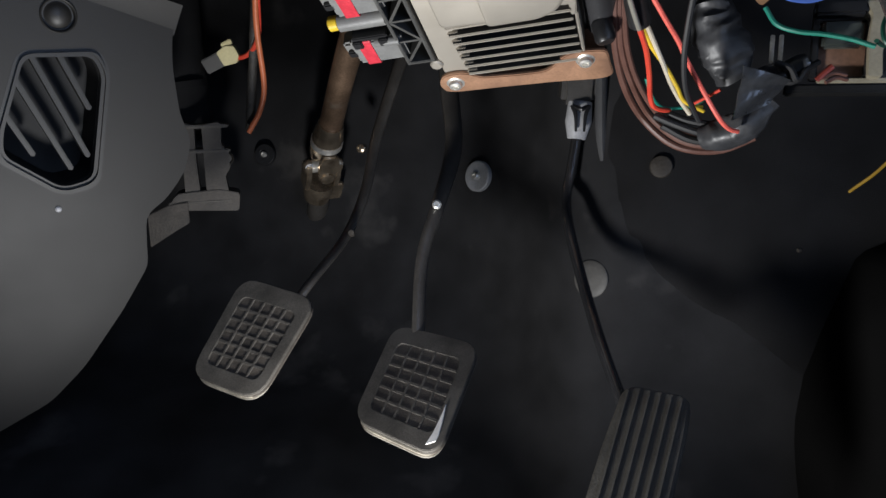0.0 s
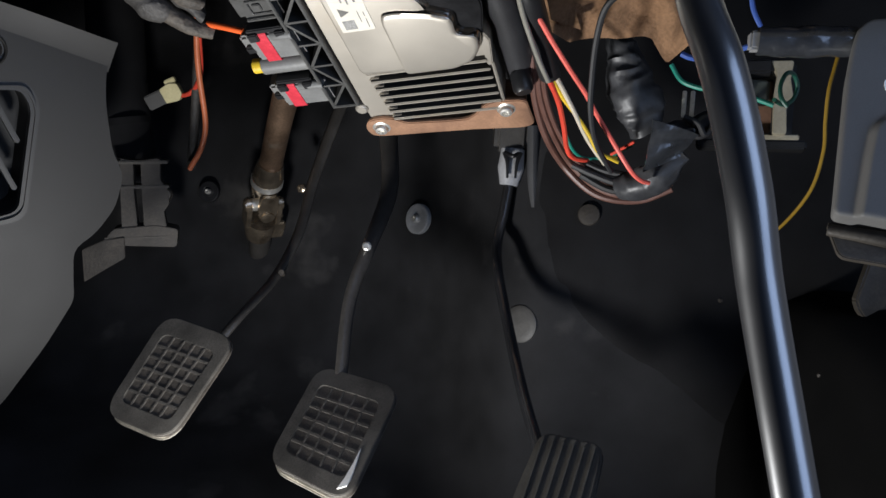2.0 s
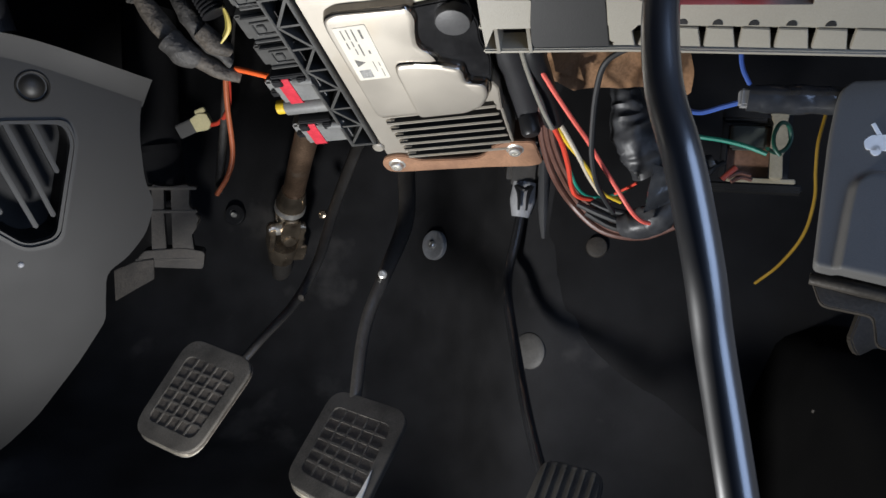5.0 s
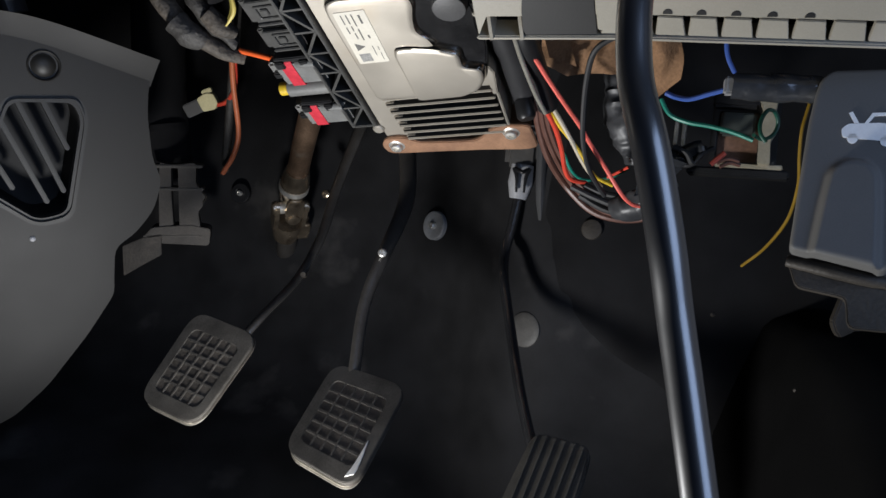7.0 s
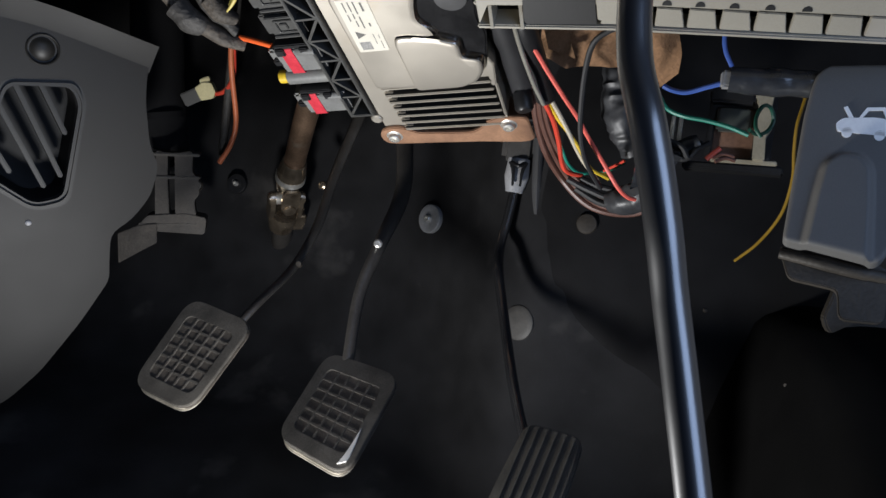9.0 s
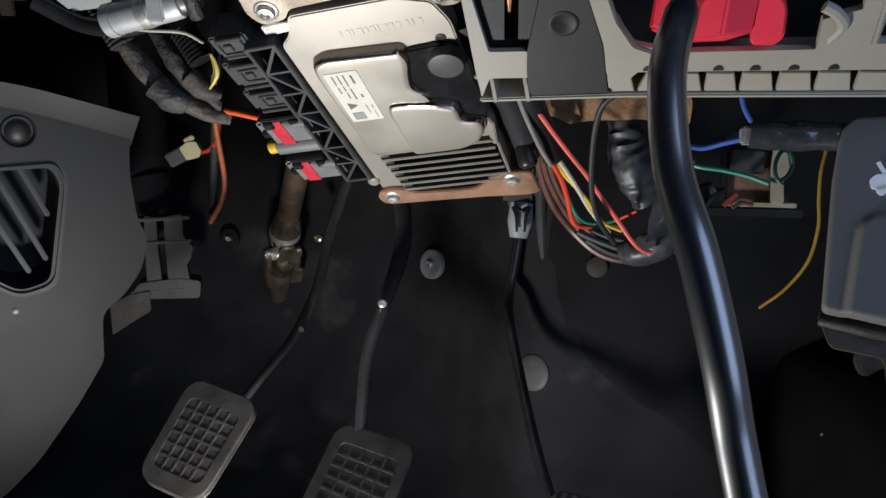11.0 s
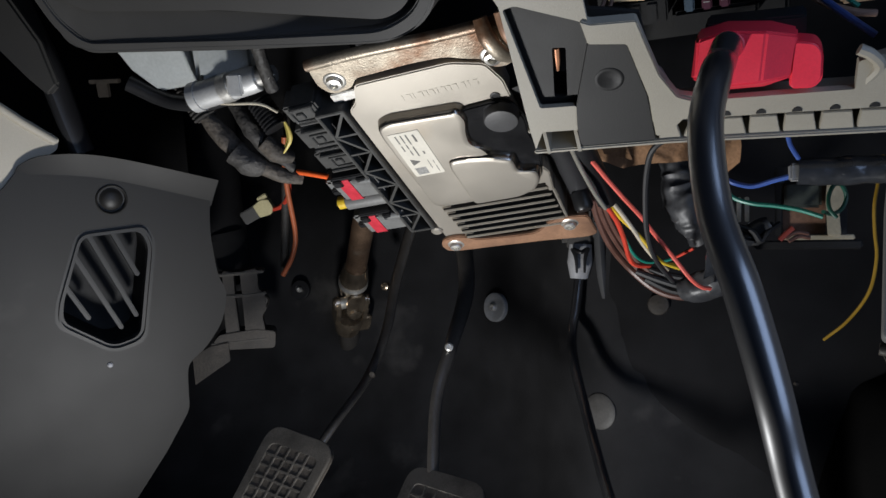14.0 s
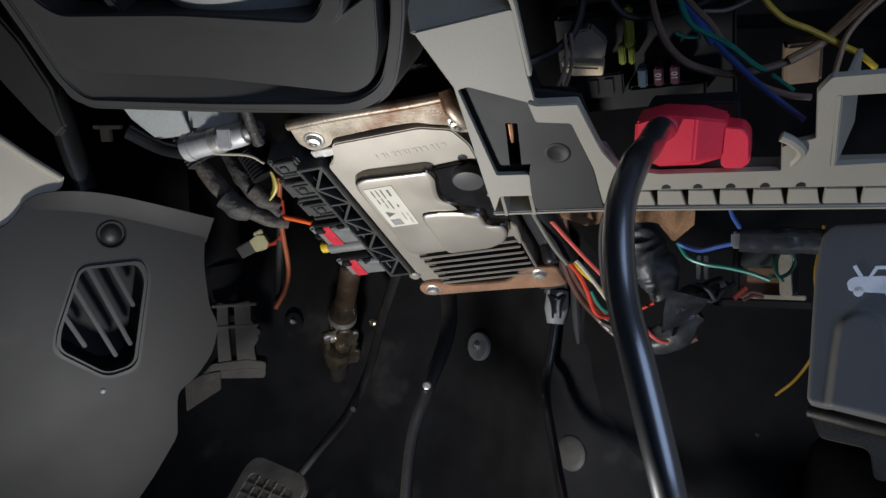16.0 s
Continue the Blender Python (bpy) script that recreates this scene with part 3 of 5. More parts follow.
for x0, x1, y0, y1 in ((22.6, 23.8, 118.5, 125.0), (22.6, 23.6, 107, 109.6), (18.9, 19.7, 117, 126), (18.9, 19.7, 106, 115), (16.0, 16.7, 119, 126), (16.0, 16.7, 113.5, 117.5), (16.0, 16.7, 107.5, 112), (13.0, 13.7, 119, 126), (13.0, 13.7, 112, 117), (21.9, 22.3, 93, 101), (24.8, 25.2, 89, 95), (24.8, 25.2, 97, 100)):
    part("print_bar", prism(rect(x0, x1, y0, y1), 6.45, 6.55), INK, label, m=LAB)
part("print_square", prism(rect(12.0, 18.6, 88.8, 95.2), 6.45, 6.55), LABELGREY, label, m=LAB)
part("warning_triangle", prism([(12.6, 98), (12.6, 104), (18.0, 101)], 6.45, 6.55), INK, label, m=LAB)

# lattice strip and plugs on its side
strip = thing("connector_header", (0.03, 0.39, 0.30), "black ribbed plastic connector header on the control unit", "connector")
so, si = rect(-22, -5, 28, 157), rect(-20, -7, 30, 155)
part("frame", ring(so, si, -16, 1.0, 0.4), HEADERBLACK, strip, m=ECU)
part("back", prism(rect(-21, -6, 29, 156), -16, -13), FUSEBLACK, strip, m=ECU)
vs = lin(31, 154, 8)
for i in range(7):
    a, b = ((-20, vs[i]), (-7, vs[i + 1])) if i % 2 == 0 else ((-7, vs[i]), (-20, vs[i + 1]))
    d = (Vector(b) - Vector(a)).normalized()
    s = Vector((-d.y, d.x)) * 0.8
    part("rib", prism([tuple(Vector(a) + s), tuple(Vector(b) + s), tuple(Vector(b) - s), tuple(Vector(a) - s)], -14, 0.4), HEADERBLACK, strip, m=ECU)
    if i:
        part("rib", box(-20.4, -6.6, vs[i] - 0.7, vs[i] + 0.7, -14, 0.2), HEADERBLACK, strip, m=ECU)


def plug(v0, v1, u0, name, material, label, tape=None):
    h = (v1 - v0) / 2
    t = thing(name, ECU @ Vector(((u0 - 20) / 2, (v0 + v1) / 2, -20)), label, "connector", "plugs on the control unit")
    part("body", box(u0 + 5, -19, v0, v1, -20, -3, 1.2), material, t, m=ECU)
    part("shroud", box(u0 + 1, u0 + 8, v0 + 1.2, v1 - 1.2, -18, -4.5, 1.0), material, t, m=ECU)
    part("latch", ring(rect(-36, -22, v0 + h - 5, v0 + h + 5), rect(-34.6, -23.4, v0 + h - 3.8, v0 + h + 3.8), -4, -1.8, 0.3), material, t, m=ECU)
    part("latch_tongue", box(-33, -28.5, v0 + h - 2.4, v0 + h + 2.4, -4, -1.6, 0.4), material, t, m=ECU)
    for k in (0, 1):
        y = v0 + 0.6 if k == 0 else v1 - 2.4
        part("rail", box(u0 + 6, -21, y, y + 1.8, -4, -1.2, 0.4), material, t, m=ECU)
    if tape:
        part("tape", ring([(x, z) for x, z in rect(v0 - 0.5, v1 + 0.5, -21, 1.0, 1.5)], [(x, z) for x, z in rect(v0 + 0.2, v1 - 0.2, -20, 0.2, 1.5)], tape[0], tape[1], 0.0), REDTAPE, t, "red tape band", ECU @ Matrix(((0, 0, 1, 0), (1, 0, 0, 0), (0, 1, 0, 0), (0, 0, 0, 1))))
    return t


plug(149, 164, -41, "black_plug", HEADERBLACK, "small black plastic plug locked into the header")
plug(125, 145, -45, "black_plug", HEADERBLACK, "black plastic plug with a square latch")
plug(104, 122, -46, "black_plug", HEADERBLACK, "black plastic plug with a square latch")


def taped_plug(v0, v1, u0):
    t = thing("grey_plug", ECU @ Vector(((u0 - 20) / 2, (v0 + v1) / 2, -20)), "grey plastic plug wrapped with red tape", "connector", "plugs on the control unit")
    part("body", box(u0 + 6, -19, v0, v1, -20, -1, 2.0, 3), GREYCON, t, m=ECU)
    part("ridge", tube([(u0 + 22, v1 - 4, -2.5), (-28, v1 - 3, -1.5), (-20, v1 - 3, -1.0)], 2.8, 12, 3), GREYCON, t, m=ECU)
    part("tail", box(u0 - 1, u0 + 8, v0 + 3, v1 - 6, -17, -6, 1.5), GREYCON, t, m=ECU)
    part("tail_clip", box(u0 + 1, u0 + 9, v0 + 5, v0 + 10, -7, -3, 0.8), BLACK, t, m=ECU)
    latch = box(u0 + 9, u0 + 31, v1 - 0.5, v1 + 3, -9, -1, 0.6)
    for x in (u0 + 9, u0 + 25):
        add(latch, box(x, x + 6, v1 - 4.5, v1 + 1, -2.6, 1.0, 0.6))
    part("latch", latch, BLACK, t, "black plastic latch", ECU)
    sw = Matrix(((0, 0, 1, 0), (1, 0, 0, 0), (0, 1, 0, 0), (0, 0, 0, 1)))
    part("tape", ring(rect(v0 - 0.6, v1 + 0.6, -20.6, -0.4, 2.2), rect(v0 + 0.4, v1 - 0.4, -19.6, -1.4, 2.0), u0 + 11.5, u0 + 19.5), REDTAPE, t, "red tape band", ECU @ sw)
    return t


taped_plug(74, 96, -54)
taped_plug(32, 53, -57)
bm = tube([(-52, 64, -8), (-38, 64, -8), (-24, 64, -8)], 5.5, 16, 3)
solo("wire_seal_tube", bm, GREYCON, "grey plastic sleeve between the taped plugs", "connector", m=ECU)
bm = lathe([(2.2, 0), (4.2, 1), (4.4, 6), (3, 7), (0, 7)], 16, Matrix.Translation((-52, 64, -8)) @ pose(0, 0, 0, 0, -90, 0))
solo("wire_seal", bm, W_YELLOW, "yellow rubber wire seal at the sleeve", "seal", m=ECU)


def screw(parent, u, v, w, r=6.0, name="screw"):
    s = part(name, lathe([(r * 1.3, w - 1.6), (r * 1.3, w - 0.2), (r * 1.18, w + 0.2), (r * 0.95, w + 0.3), (r * 0.95, w + 1.6), (r * 0.84, w + 2.6), (r * 0.50, w + 3.0), (r * 0.44, w + 1.0), (0, w + 0.8)], 24, Matrix.Translation((u, v, 0))), STEEL, parent, "zinc-plated socket screw", ECU)
    return s


# brackets that carry the unit
lower = thing("lower_bracket", ECU @ Vector((45, 2, -6)), "brown primed steel bracket under the control unit", "bracket")
lb = round_poly([(-9.5, 5), (-5, 12.5), (4, 13.5), (11, 12), (18, 6), (40, 4), (56, 3.5), (62, 7), (68, 14.5), (76, 18.5), (94.5, 16), (96.5, -9), (88, -11), (60, -8), (30, -6.6), (0, -5.5), (-8, -3.5)], 4, 3)
part("flange", prism(lb, -1.8, 1.0, 0.6), RUST, lower, m=ECU)
part("web", box(20, 92, -3, -0.5, -30, -3, 0.4), RUST, lower, m=ECU)
screw(lower, 1, 4, 1.2, 4.4)
screw(lower, 81.5, 9.5, 1.2, 4.4)
upper = thing("upper_bracket", ECU @ Vector((45, 176, -12)), "stained steel bracket above the control unit", "bracket")
ub = round_poly([(-12, 172), (-7, 164), (5, 166), (9, 171.6), (40, 172.6), (58, 171.6), (66, 168), (74, 158), (86, 156), (96, 165), (96, 184), (-10, 187)], 4, 3)
part("flange", prism(ub, -8, -4.5, 0.8), OLDSTEEL, upper, m=ECU)
part("rolled_edge", tube([(-11, 186, -7), (20, 187, -6), (60, 185, -6), (96, 184, -7)], 3.0, 10, 5), OLDSTEEL, upper, m=ECU)
part("lug", prism(round_poly([(-10, 164), (8, 164), (8, 158), (-10, 157)], 1.5, 2), -9, -5.2, 0.4), STEEL, upper, m=ECU)
screw(upper, -1, 174, -4, 4.6)
screw(upper, 80.5, 166, -4, 4.6)
part("rolled_lug", tube([(83, 192, -3), (84, 184, 2), (87, 174, 3), (90, 166, 0)], [3.4, 4.2, 4.0, 3.0], 14, 5, flat=0.7), OLDSTEEL, upper, "rolled rusty end of the bracket", ECU)
part("rolled_lug", tube([(92, 192, -4), (93, 182, 1), (95, 172, 0)], [2.6, 3.0, 2.6], 12, 5, flat=0.7), RUST, upper, "rusty inner strip", ECU)
# black column housing behind the unit, and the side post right of it
bm = box(-5, 100, 14, 215, -80, -35, 8, 3)
solo("column_housing", bm, BLACK, "black steering column housing behind the control unit", "housing", m=ECU)
bm = tube([(84, 140, -14), (90, 100, -14), (93, 60, -14), (93, 20, -16)], 9, 14, 6)
post = solo("black_post", bm, DARK, "black plastic post beside the cooling fins", "post", m=ECU)
bm = lathe([(6, 0), (6, 10), (4.5, 12), (0, 12)], 18, Matrix.Translation((93, 30, -8)) @ pose(0, 0, 0, 20, 10, 0))
solo("post_cap", bm, BLACK, "black rubber cap on the post", "cap", m=ECU)

# ---- beige dash frame ----
BEZ = axes((0.1020, 0.2976, 0.3617), (0.9480, -0.2579, 0.1866), (-0.3004, -0.5310, 0.7923))
bezel = thing("dash_frame", (0.16, 0.27, 0.36), "beige plastic dash frame with ribs and pockets", "dash frame", kind="structure")
col = round_poly([(6, 8), (7, 22), (14, 86), (8, 115.5), (49.5, 115.5), (46, 84), (45, 69), (63, 66), (67, 38), (72, 25), (88, 18), (138, 10), (139, 24), (152, 26), (153, 50), (158, 56), (260, 42), (260, 36), (176, 44), (160, 46.5), (156.5, 9), (178, 6.5), (260, -6), (260, -20), (176, -7), (118, 3), (66, 11.5), (28, 15.5), (12, 18)], 1.0, 2)
hole = round_poly([(15, 84.5), (20, 85), (42.5, 71), (43, 60.5), (57, 56.5), (61, 30), (60, 13.5), (28.5, 17), (30.5, 29.5), (15, 32)], 1.2, 3)
part("face", plate_with_hole(col, hole, -3, 0), BEIGE, bezel, m=BEZ)
FOLD = BEZ @ Matrix.Translation((0, 114.5, -1.5)) @ pose(0, 0, 0, -48, 0, 0)
part("upper_face", prism([(6, 0), (49.5, 0), (51, 30), (60, 90), (4, 90)], -2, 1.5, 0.5), BEIGE, bezel, m=FOLD)
part("side_flange", prism([(46.2, 84), (49.5, 116), (49.3, 132), (62, 180), (64, 180), (52, 132), (51.5, 116), (48, 84)], -4, 0.3, 0.4), BEIGE, bezel, m=BEZ)
part("pocket_wall", ring(hole, hole[:], -24, -2.5), POCKET, bezel, m=BEZ)
part("pocket_back", plate_with_hole([(14, 86), (64, 66), (66, 16), (12, 22)], round_poly([(27.6, 59), (33, 57.6), (27.2, 32.5), (21.6, 33.5)], 0.8, 2), -6, -4.2), POCKET, bezel, "dark grey pocket back with a slot", BEZ)
part("right_pocket", prism(round_poly([(43, 60.5), (57.5, 56.5), (60.5, 28), (59.5, 1.5), (26.5, 5.5), (28, 18), (30.5, 29.5)], 0.8, 2), -4, 0.4, 0.3), POCKET, bezel, m=BEZ)
part("pocket_rim", prism(round_poly([(42.5, 72), (46, 69.5), (63, 66.5), (64.5, 55), (67, 38), (72, 25), (80, 19.5), (72, 11), (64, 4), (60, 4.5), (60.8, 28), (57.5, 56.5), (43, 60.5)], 0.8, 2), -4, 1.4, 0.5), BEIGE, bezel, m=BEZ)
part("slot_strip", tube([(25.6, 44, -8.5), (27.0, 50, -8), (28.2, 56, -8)], [0.9, 1.5, 1.7], 8, 4), COPPER, bezel, "copper strip seen through the slot", BEZ)
part("pocket_plug", lathe([(6.0, 0), (6.0, 0.55), (5.4, 0.75), (4.6, 0.75), (4.0, 0.5), (0, 0.5)], 24, Matrix.Translation((47.2, 40.5, 0))), DEEPBLACK, bezel, "round black plug in the pocket", BEZ)
# rail: bottom lip and ribs
rail_top = [(5, 19), (28, 16), (66, 12), (118, 3), (176, -7), (260, -20)]
rail_low = [(5, 8), (28, 5), (66, 0), (118, -9), (176, -19), (260, -33)]
for pts, nm in ((rail_low, "lower_lip"),):
    lip = [(x, y) for x, y in pts] + [(x, y - 2.2) for x, y in reversed(pts)]
    part(nm, prism(lip, -22, 1.0, 0.6), BEIGE, bezel, m=BEZ)
part("rail_back", prism(rail_top + rail_low[::-1], -14, -11), POCKET, bezel, m=BEZ)
shelf = [(x, y) for x, y in rail_top] + [(x, y - 2.0) for x, y in reversed(rail_top)]
part("upper_lip", prism(shelf, -20, -1.5, 0.5), BEIGE, bezel, m=BEZ)
rx, ryt, ryl = [p[0] for p in rail_top], [p[1] for p in rail_top], [p[1] for p in rail_low]
for u in (12, 26):
    yt, yl = interp(u, rx, ryt), interp(u, rx, ryl)
    part("rib", prism([(yl - 1, 2.2), (yl - 1, -12), (yt - 1, -12), (yt - 1, -2.5)], u - 0.8, u + 0.8), BEIGE, bezel, m=BEZ @ Matrix(((0, 0, 1, 0), (1, 0, 0, 0), (0, 1, 0, 0), (0, 0, 0, 1))))
# teeth with slits between them, and over each a flat dark plate for a round notch's shade
slits = [60, 70.5, 83.5, 97, 110.5, 124.4, 138.6, 153, 168, 184, 200, 216, 232, 248]
for a, b in zip(slits, slits[1:]):
    top = [interp(u, rx, ryt) for u in (a, b)]
    low = [interp(u, rx, ryl) for u in (a, b)]
    w = 5.5 if a < 80 else 2.0
    part("tooth", prism([(a + 0.5, low[0] + 0.2), (b - 0.5, low[1] + 0.2), (b - 1.3, top[1] - 1.8), (a + w, top[0] - 1.8 - 0.13 * w)], -3.0, -0.6, 0.3), BEIGE, bezel, m=BEZ)
    if b < 160:
        c = a + 0.45 * (b - a)
        part("notch", prism([(c + 2.0 * math.cos(q), interp(c, rx, ryt) + 0.6 + 2.4 * math.sin(q)) for q in lin(-0.2, math.pi - 0.05, 9)], -0.5, 0.25), POCKET, bezel, "small dark notch", BEZ)
side = box(156.5, 158.7, 8, 47, -26, 0.2, 0.4)
for v in side.verts:
    v.co.x += -0.42 * v.co.z + 0.07 * (v.co.y - 8)
part("end_wall", side, BEIGE, bezel, "inner wall of the boxed end", BEZ)
part("gusset", prism([(58, 38), (67, 33), (72, 14), (59, 16)], -11, -8, 0.5), GREYCON, bezel, "grey gusset behind the pocket", BEZ)
part("hook", tube([(142, 12, -2), (146, 20, 0), (143, 27, 1), (139, 30, 0)], 2.2, 8, 5), BEIGE, bezel, m=BEZ)

# ---- dark tray under the column ----
TRAY = axes((-0.1187, 0.3110, 0.4210), (0.9503, -0.3058, 0.0585), (-0.1830, -0.3966, 0.8996))
tray = thing("column_cover", (-0.03, 0.29, 0.42), "dark grey plastic cover under the steering column", "cover")
t_out = round_poly([(-16, 100), (-10, 55), (-6, 14), (4, 0), (94, -7), (170, -11), (190, -3), (200, 16), (209, 40), (216, 100)], 10, 5)
t_in = round_poly([(-10, 98), (-4, 55), (0, 18), (8, 6), (94, -1), (168, -5), (185, 2), (194, 18), (203, 40), (210, 98)], 10, 5)
part("rim", ring(t_out, t_in, -35, 1.2, 2.6), TRAYP, tray, m=TRAY)
t_mid = round_poly([(2, 62), (6, 28), (20, 20), (94, 12), (170, -1), (182, 4), (190, 20), (196, 44), (172, 33), (100, 43), (24, 51)], 6, 5)
part("sloped_face", prism(t_mid, -12, 0.5, 2.0), TRAYP, tray, m=TRAY)
CREASE = smooth_path([Vector(p) for p in ((4, 60, -2), (6, 38, -2), (10, 27, -2), (22, 19.5, -2.4), (69, 13.5, -3.4), (115, 6.5, -4.6), (166, -0.6, -9), (180, 3, -9), (189, 14, -8), (196, 31, -7), (201, 52, -7))], 6)
BAND_RIM = smooth_path([Vector(p) for p in ((-10, 62, 1.3), (-7, 38, 1.3), (-4, 18, 1.3), (6, 2.5, 1.3), (68, -2.5, 1.3), (115, -6, 1.3), (169, -9, 1.3), (187, -1.5, 1.3), (197, 14, 1.3), (205, 36, 1.3), (210, 55, 1.3))], 6)


def band_at(u, v):
    """A hollow band that falls from the cover's rim to the crease."""
    k = min(int(u), len(CREASE) - 1)
    p = BAND_RIM[k].lerp(CREASE[k], v)
    p.z = BAND_RIM[k].z + (CREASE[k].z - BAND_RIM[k].z) * v ** 0.7
    return TRAY @ p


part("lower_band", sheet(band_at, list(range(len(CREASE))), lin(0, 1, 6), 0.003, -(TRAY.to_3x3() @ Vector((0, 0, 1))).normalized()), TRAYP, tray)
part("face_back", prism(t_in, -38, -34), DARK, tray, m=TRAY)
t_rim2 = round_poly([(-4, 120), (4, 62), (20, 47), (100, 40), (170, 29), (184, 40), (190, 120)], 12, 5)
t_rim3 = round_poly([(8, 118), (14, 68), (26, 53), (100, 46), (166, 36), (176, 46), (182, 118)], 10, 5)
part("inner_rim", ring(t_rim2, t_rim3, -10, 6, 2.6), TRAYP, tray, m=TRAY)
part("inner_web", prism([(60, 47), (66, 47), (40, 120), (34, 120)], -9, 3, 1.0), DARK, tray, m=TRAY)


def nose_at(u, v):
    """The rounded lower end of the column shroud."""
    x = 78 + 112 * u
    low = interp(x, (78, 84, 95, 165, 180, 190), (60, 44, 38.5, 30, 36, 60))
    y = low + (130 - low) * v
    z = 4 - 26 * max(0, (x - 112) / 78) ** 2 - 10 * max(0, (112 - x) / 34) ** 2 - 10 * (1 - min(1, v * 5)) ** 2
    return TRAY @ Vector((x, y, z))


shroud = sheet(nose_at, lin(0, 1, 50), [0, 0.02, 0.05, 0.08, 0.12, 0.16, 0.2, 0.4, 0.7, 1], 0.004, -(TRAY.to_3x3() @ Vector((0, 0, 1))).normalized())
part("shroud_nose", shroud, NOSE, tray, "pale grey rounded column shroud")

# ---- lock barrel, cover and loom behind the tray ----
bar = thing("ignition_barrel", (-0.06, 0.36, 0.385), "silver metal barrel with a wire tail under the column", "barrel")
A, Bp = Vector((-0.083, 0.358, 0.3935)), Vector((-0.040, 0.350, 0.404))
d = (Bp - A).normalized()
part("can", tube([A, A + d * 0.005, A + d * 0.036, A + d * 0.042], [0.0072, 0.0078, 0.0076, 0.0068], 22, 4), SILVER, bar)
part("collar", tube([A - d * 0.001, A + d * 0.004], 0.0086, 22, 2), SILVER, bar)
part("band", tube([A + d * 0.019, A + d * 0.025], 0.0083, 22, 2), STEEL, bar)
part("flat_tab", box(-0.004, 0.004, -0.010, -0.006, -0.006, 0.006, 0.001), SILVER, bar, m=Matrix.Translation(A + d * 0.030))
part("neck", tube([A + d * 0.040, A + d * 0.052], 0.0045, 14, 2), STEEL, bar)
part("terminal", lathe([(0.0028, 0), (0.0028, 0.003), (0.0016, 0.004), (0.0016, 0.007), (0, 0.007)], 12, Matrix.Translation(A + d * 0.050) @ pose(0, 0, 0, 100, 20, 0)), STEEL, bar)
part("arm", box(-0.080, -0.044, 0.352, 0.368, 0.402, 0.440, 0.004), SATIN, bar)
flat_piece("grey_cover_flap", [(-0.135, 0.368, 0.425), (-0.084, 0.362, 0.425), (-0.082, 0.366, 0.400), (-0.112, 0.374, 0.396), (-0.126, 0.374, 0.408)], 0.008, SATIN, "pale grey plastic cover above the barrel", "cover", 0.002)
solo("dark_tray_tube", tube([(-0.128, 0.372, 0.402), (-0.108, 0.376, 0.391), (-0.085, 0.372, 0.389), (-0.07, 0.37, 0.392)], 0.005, 10, 6), BLACK, "black tube under the grey cover", "tube")
solo("barrel_wire", tube([(-0.085, 0.37, 0.390), (-0.069, 0.366, 0.3885), (-0.048, 0.362, 0.388), (-0.038, 0.363, 0.383)], 0.0008, 8, 8), W_WHITE, "thin white wire from the barrel", "wire")
LOOM = mat("loom_brown_tape", (0.064, 0.053, 0.042), 0.7, vary=0.5, scale=120, bump=0.9, fine=420)


def rings(pts, r, step):
    """A corrugated sleeve along a path."""
    path = smooth_path([Vector(p) for p in pts], 14)
    length = [0.0]
    for a, b in zip(path, path[1:]):
        length.append(length[-1] + (b - a).length)
    n = int(length[-1] / step * 4)
    grid = [length[-1] * k / n for k in range(n + 1)]
    places = [Vector([interp(q, length, [p[c] for p in path]) for c in range(3)]) for q in grid]
    return tube(places, [r * (1.0, 1.0, 0.8, 0.8)[k % 4] for k in range(n + 1)], 14, 1)


wl = thing("wiring_loom", (-0.044, 0.405, 0.337), "thick taped wiring loom with a corrugated sleeve", "loom", "taped looms")
part("taped_run", crumple([(-0.093, 0.39, 0.381), (-0.082, 0.39, 0.366), (-0.070, 0.392, 0.352), (-0.056, 0.399, 0.342), (-0.040, 0.405, 0.336)], [0.0060, 0.0070, 0.0072, 0.0062, 0.0045], 21, 0.85, 0.45), LOOM, wl)
part("sleeve", rings([(-0.106, 0.392, 0.410), (-0.099, 0.391, 0.393), (-0.091, 0.390, 0.378)], 0.0080, 0.0024), HARNESS, wl, "black corrugated sleeve")
part("tape_wrap", crumple([(-0.076, 0.387, 0.358), (-0.068, 0.389, 0.350), (-0.062, 0.393, 0.346)], [0.0086, 0.0094, 0.0080], 33, 0.85, 0.45), HARNESS, wl, "darker tape wrap")
wl = thing("wiring_loom", (-0.040, 0.40, 0.345), "thinner taped wiring loom beside the plugs", "loom", "taped looms")
part("taped_run", crumple([(-0.074, 0.395, 0.388), (-0.064, 0.39, 0.371), (-0.055, 0.393, 0.357), (-0.042, 0.40, 0.345)], [0.0055, 0.0068, 0.0062, 0.0042], 27, 0.85, 0.45), HARNESS, wl)
part("tape_end", crumple([(-0.056, 0.386, 0.364), (-0.048, 0.388, 0.356), (-0.042, 0.392, 0.352)], [0.0060, 0.0070, 0.0045], 41, 0.85, 0.45), LOOM, wl, "browner tape end")
coil = rings([(-0.0525, 0.3755, 0.388), (-0.047, 0.3735, 0.380), (-0.0425, 0.372, 0.373)], 0.0075, 0.0022)
solo("corrugated_sleeve", coil, BLACK, "black corrugated sleeve beside the plugs", "sleeve")
solo("black_tube", tube([(-0.037, 0.33, 0.43), (-0.0365, 0.343, 0.408), (-0.0355, 0.350, 0.397)], 0.0036, 10, 6, rough=0.12), HARNESS, "black taped vertical tube beside the header", "tube")
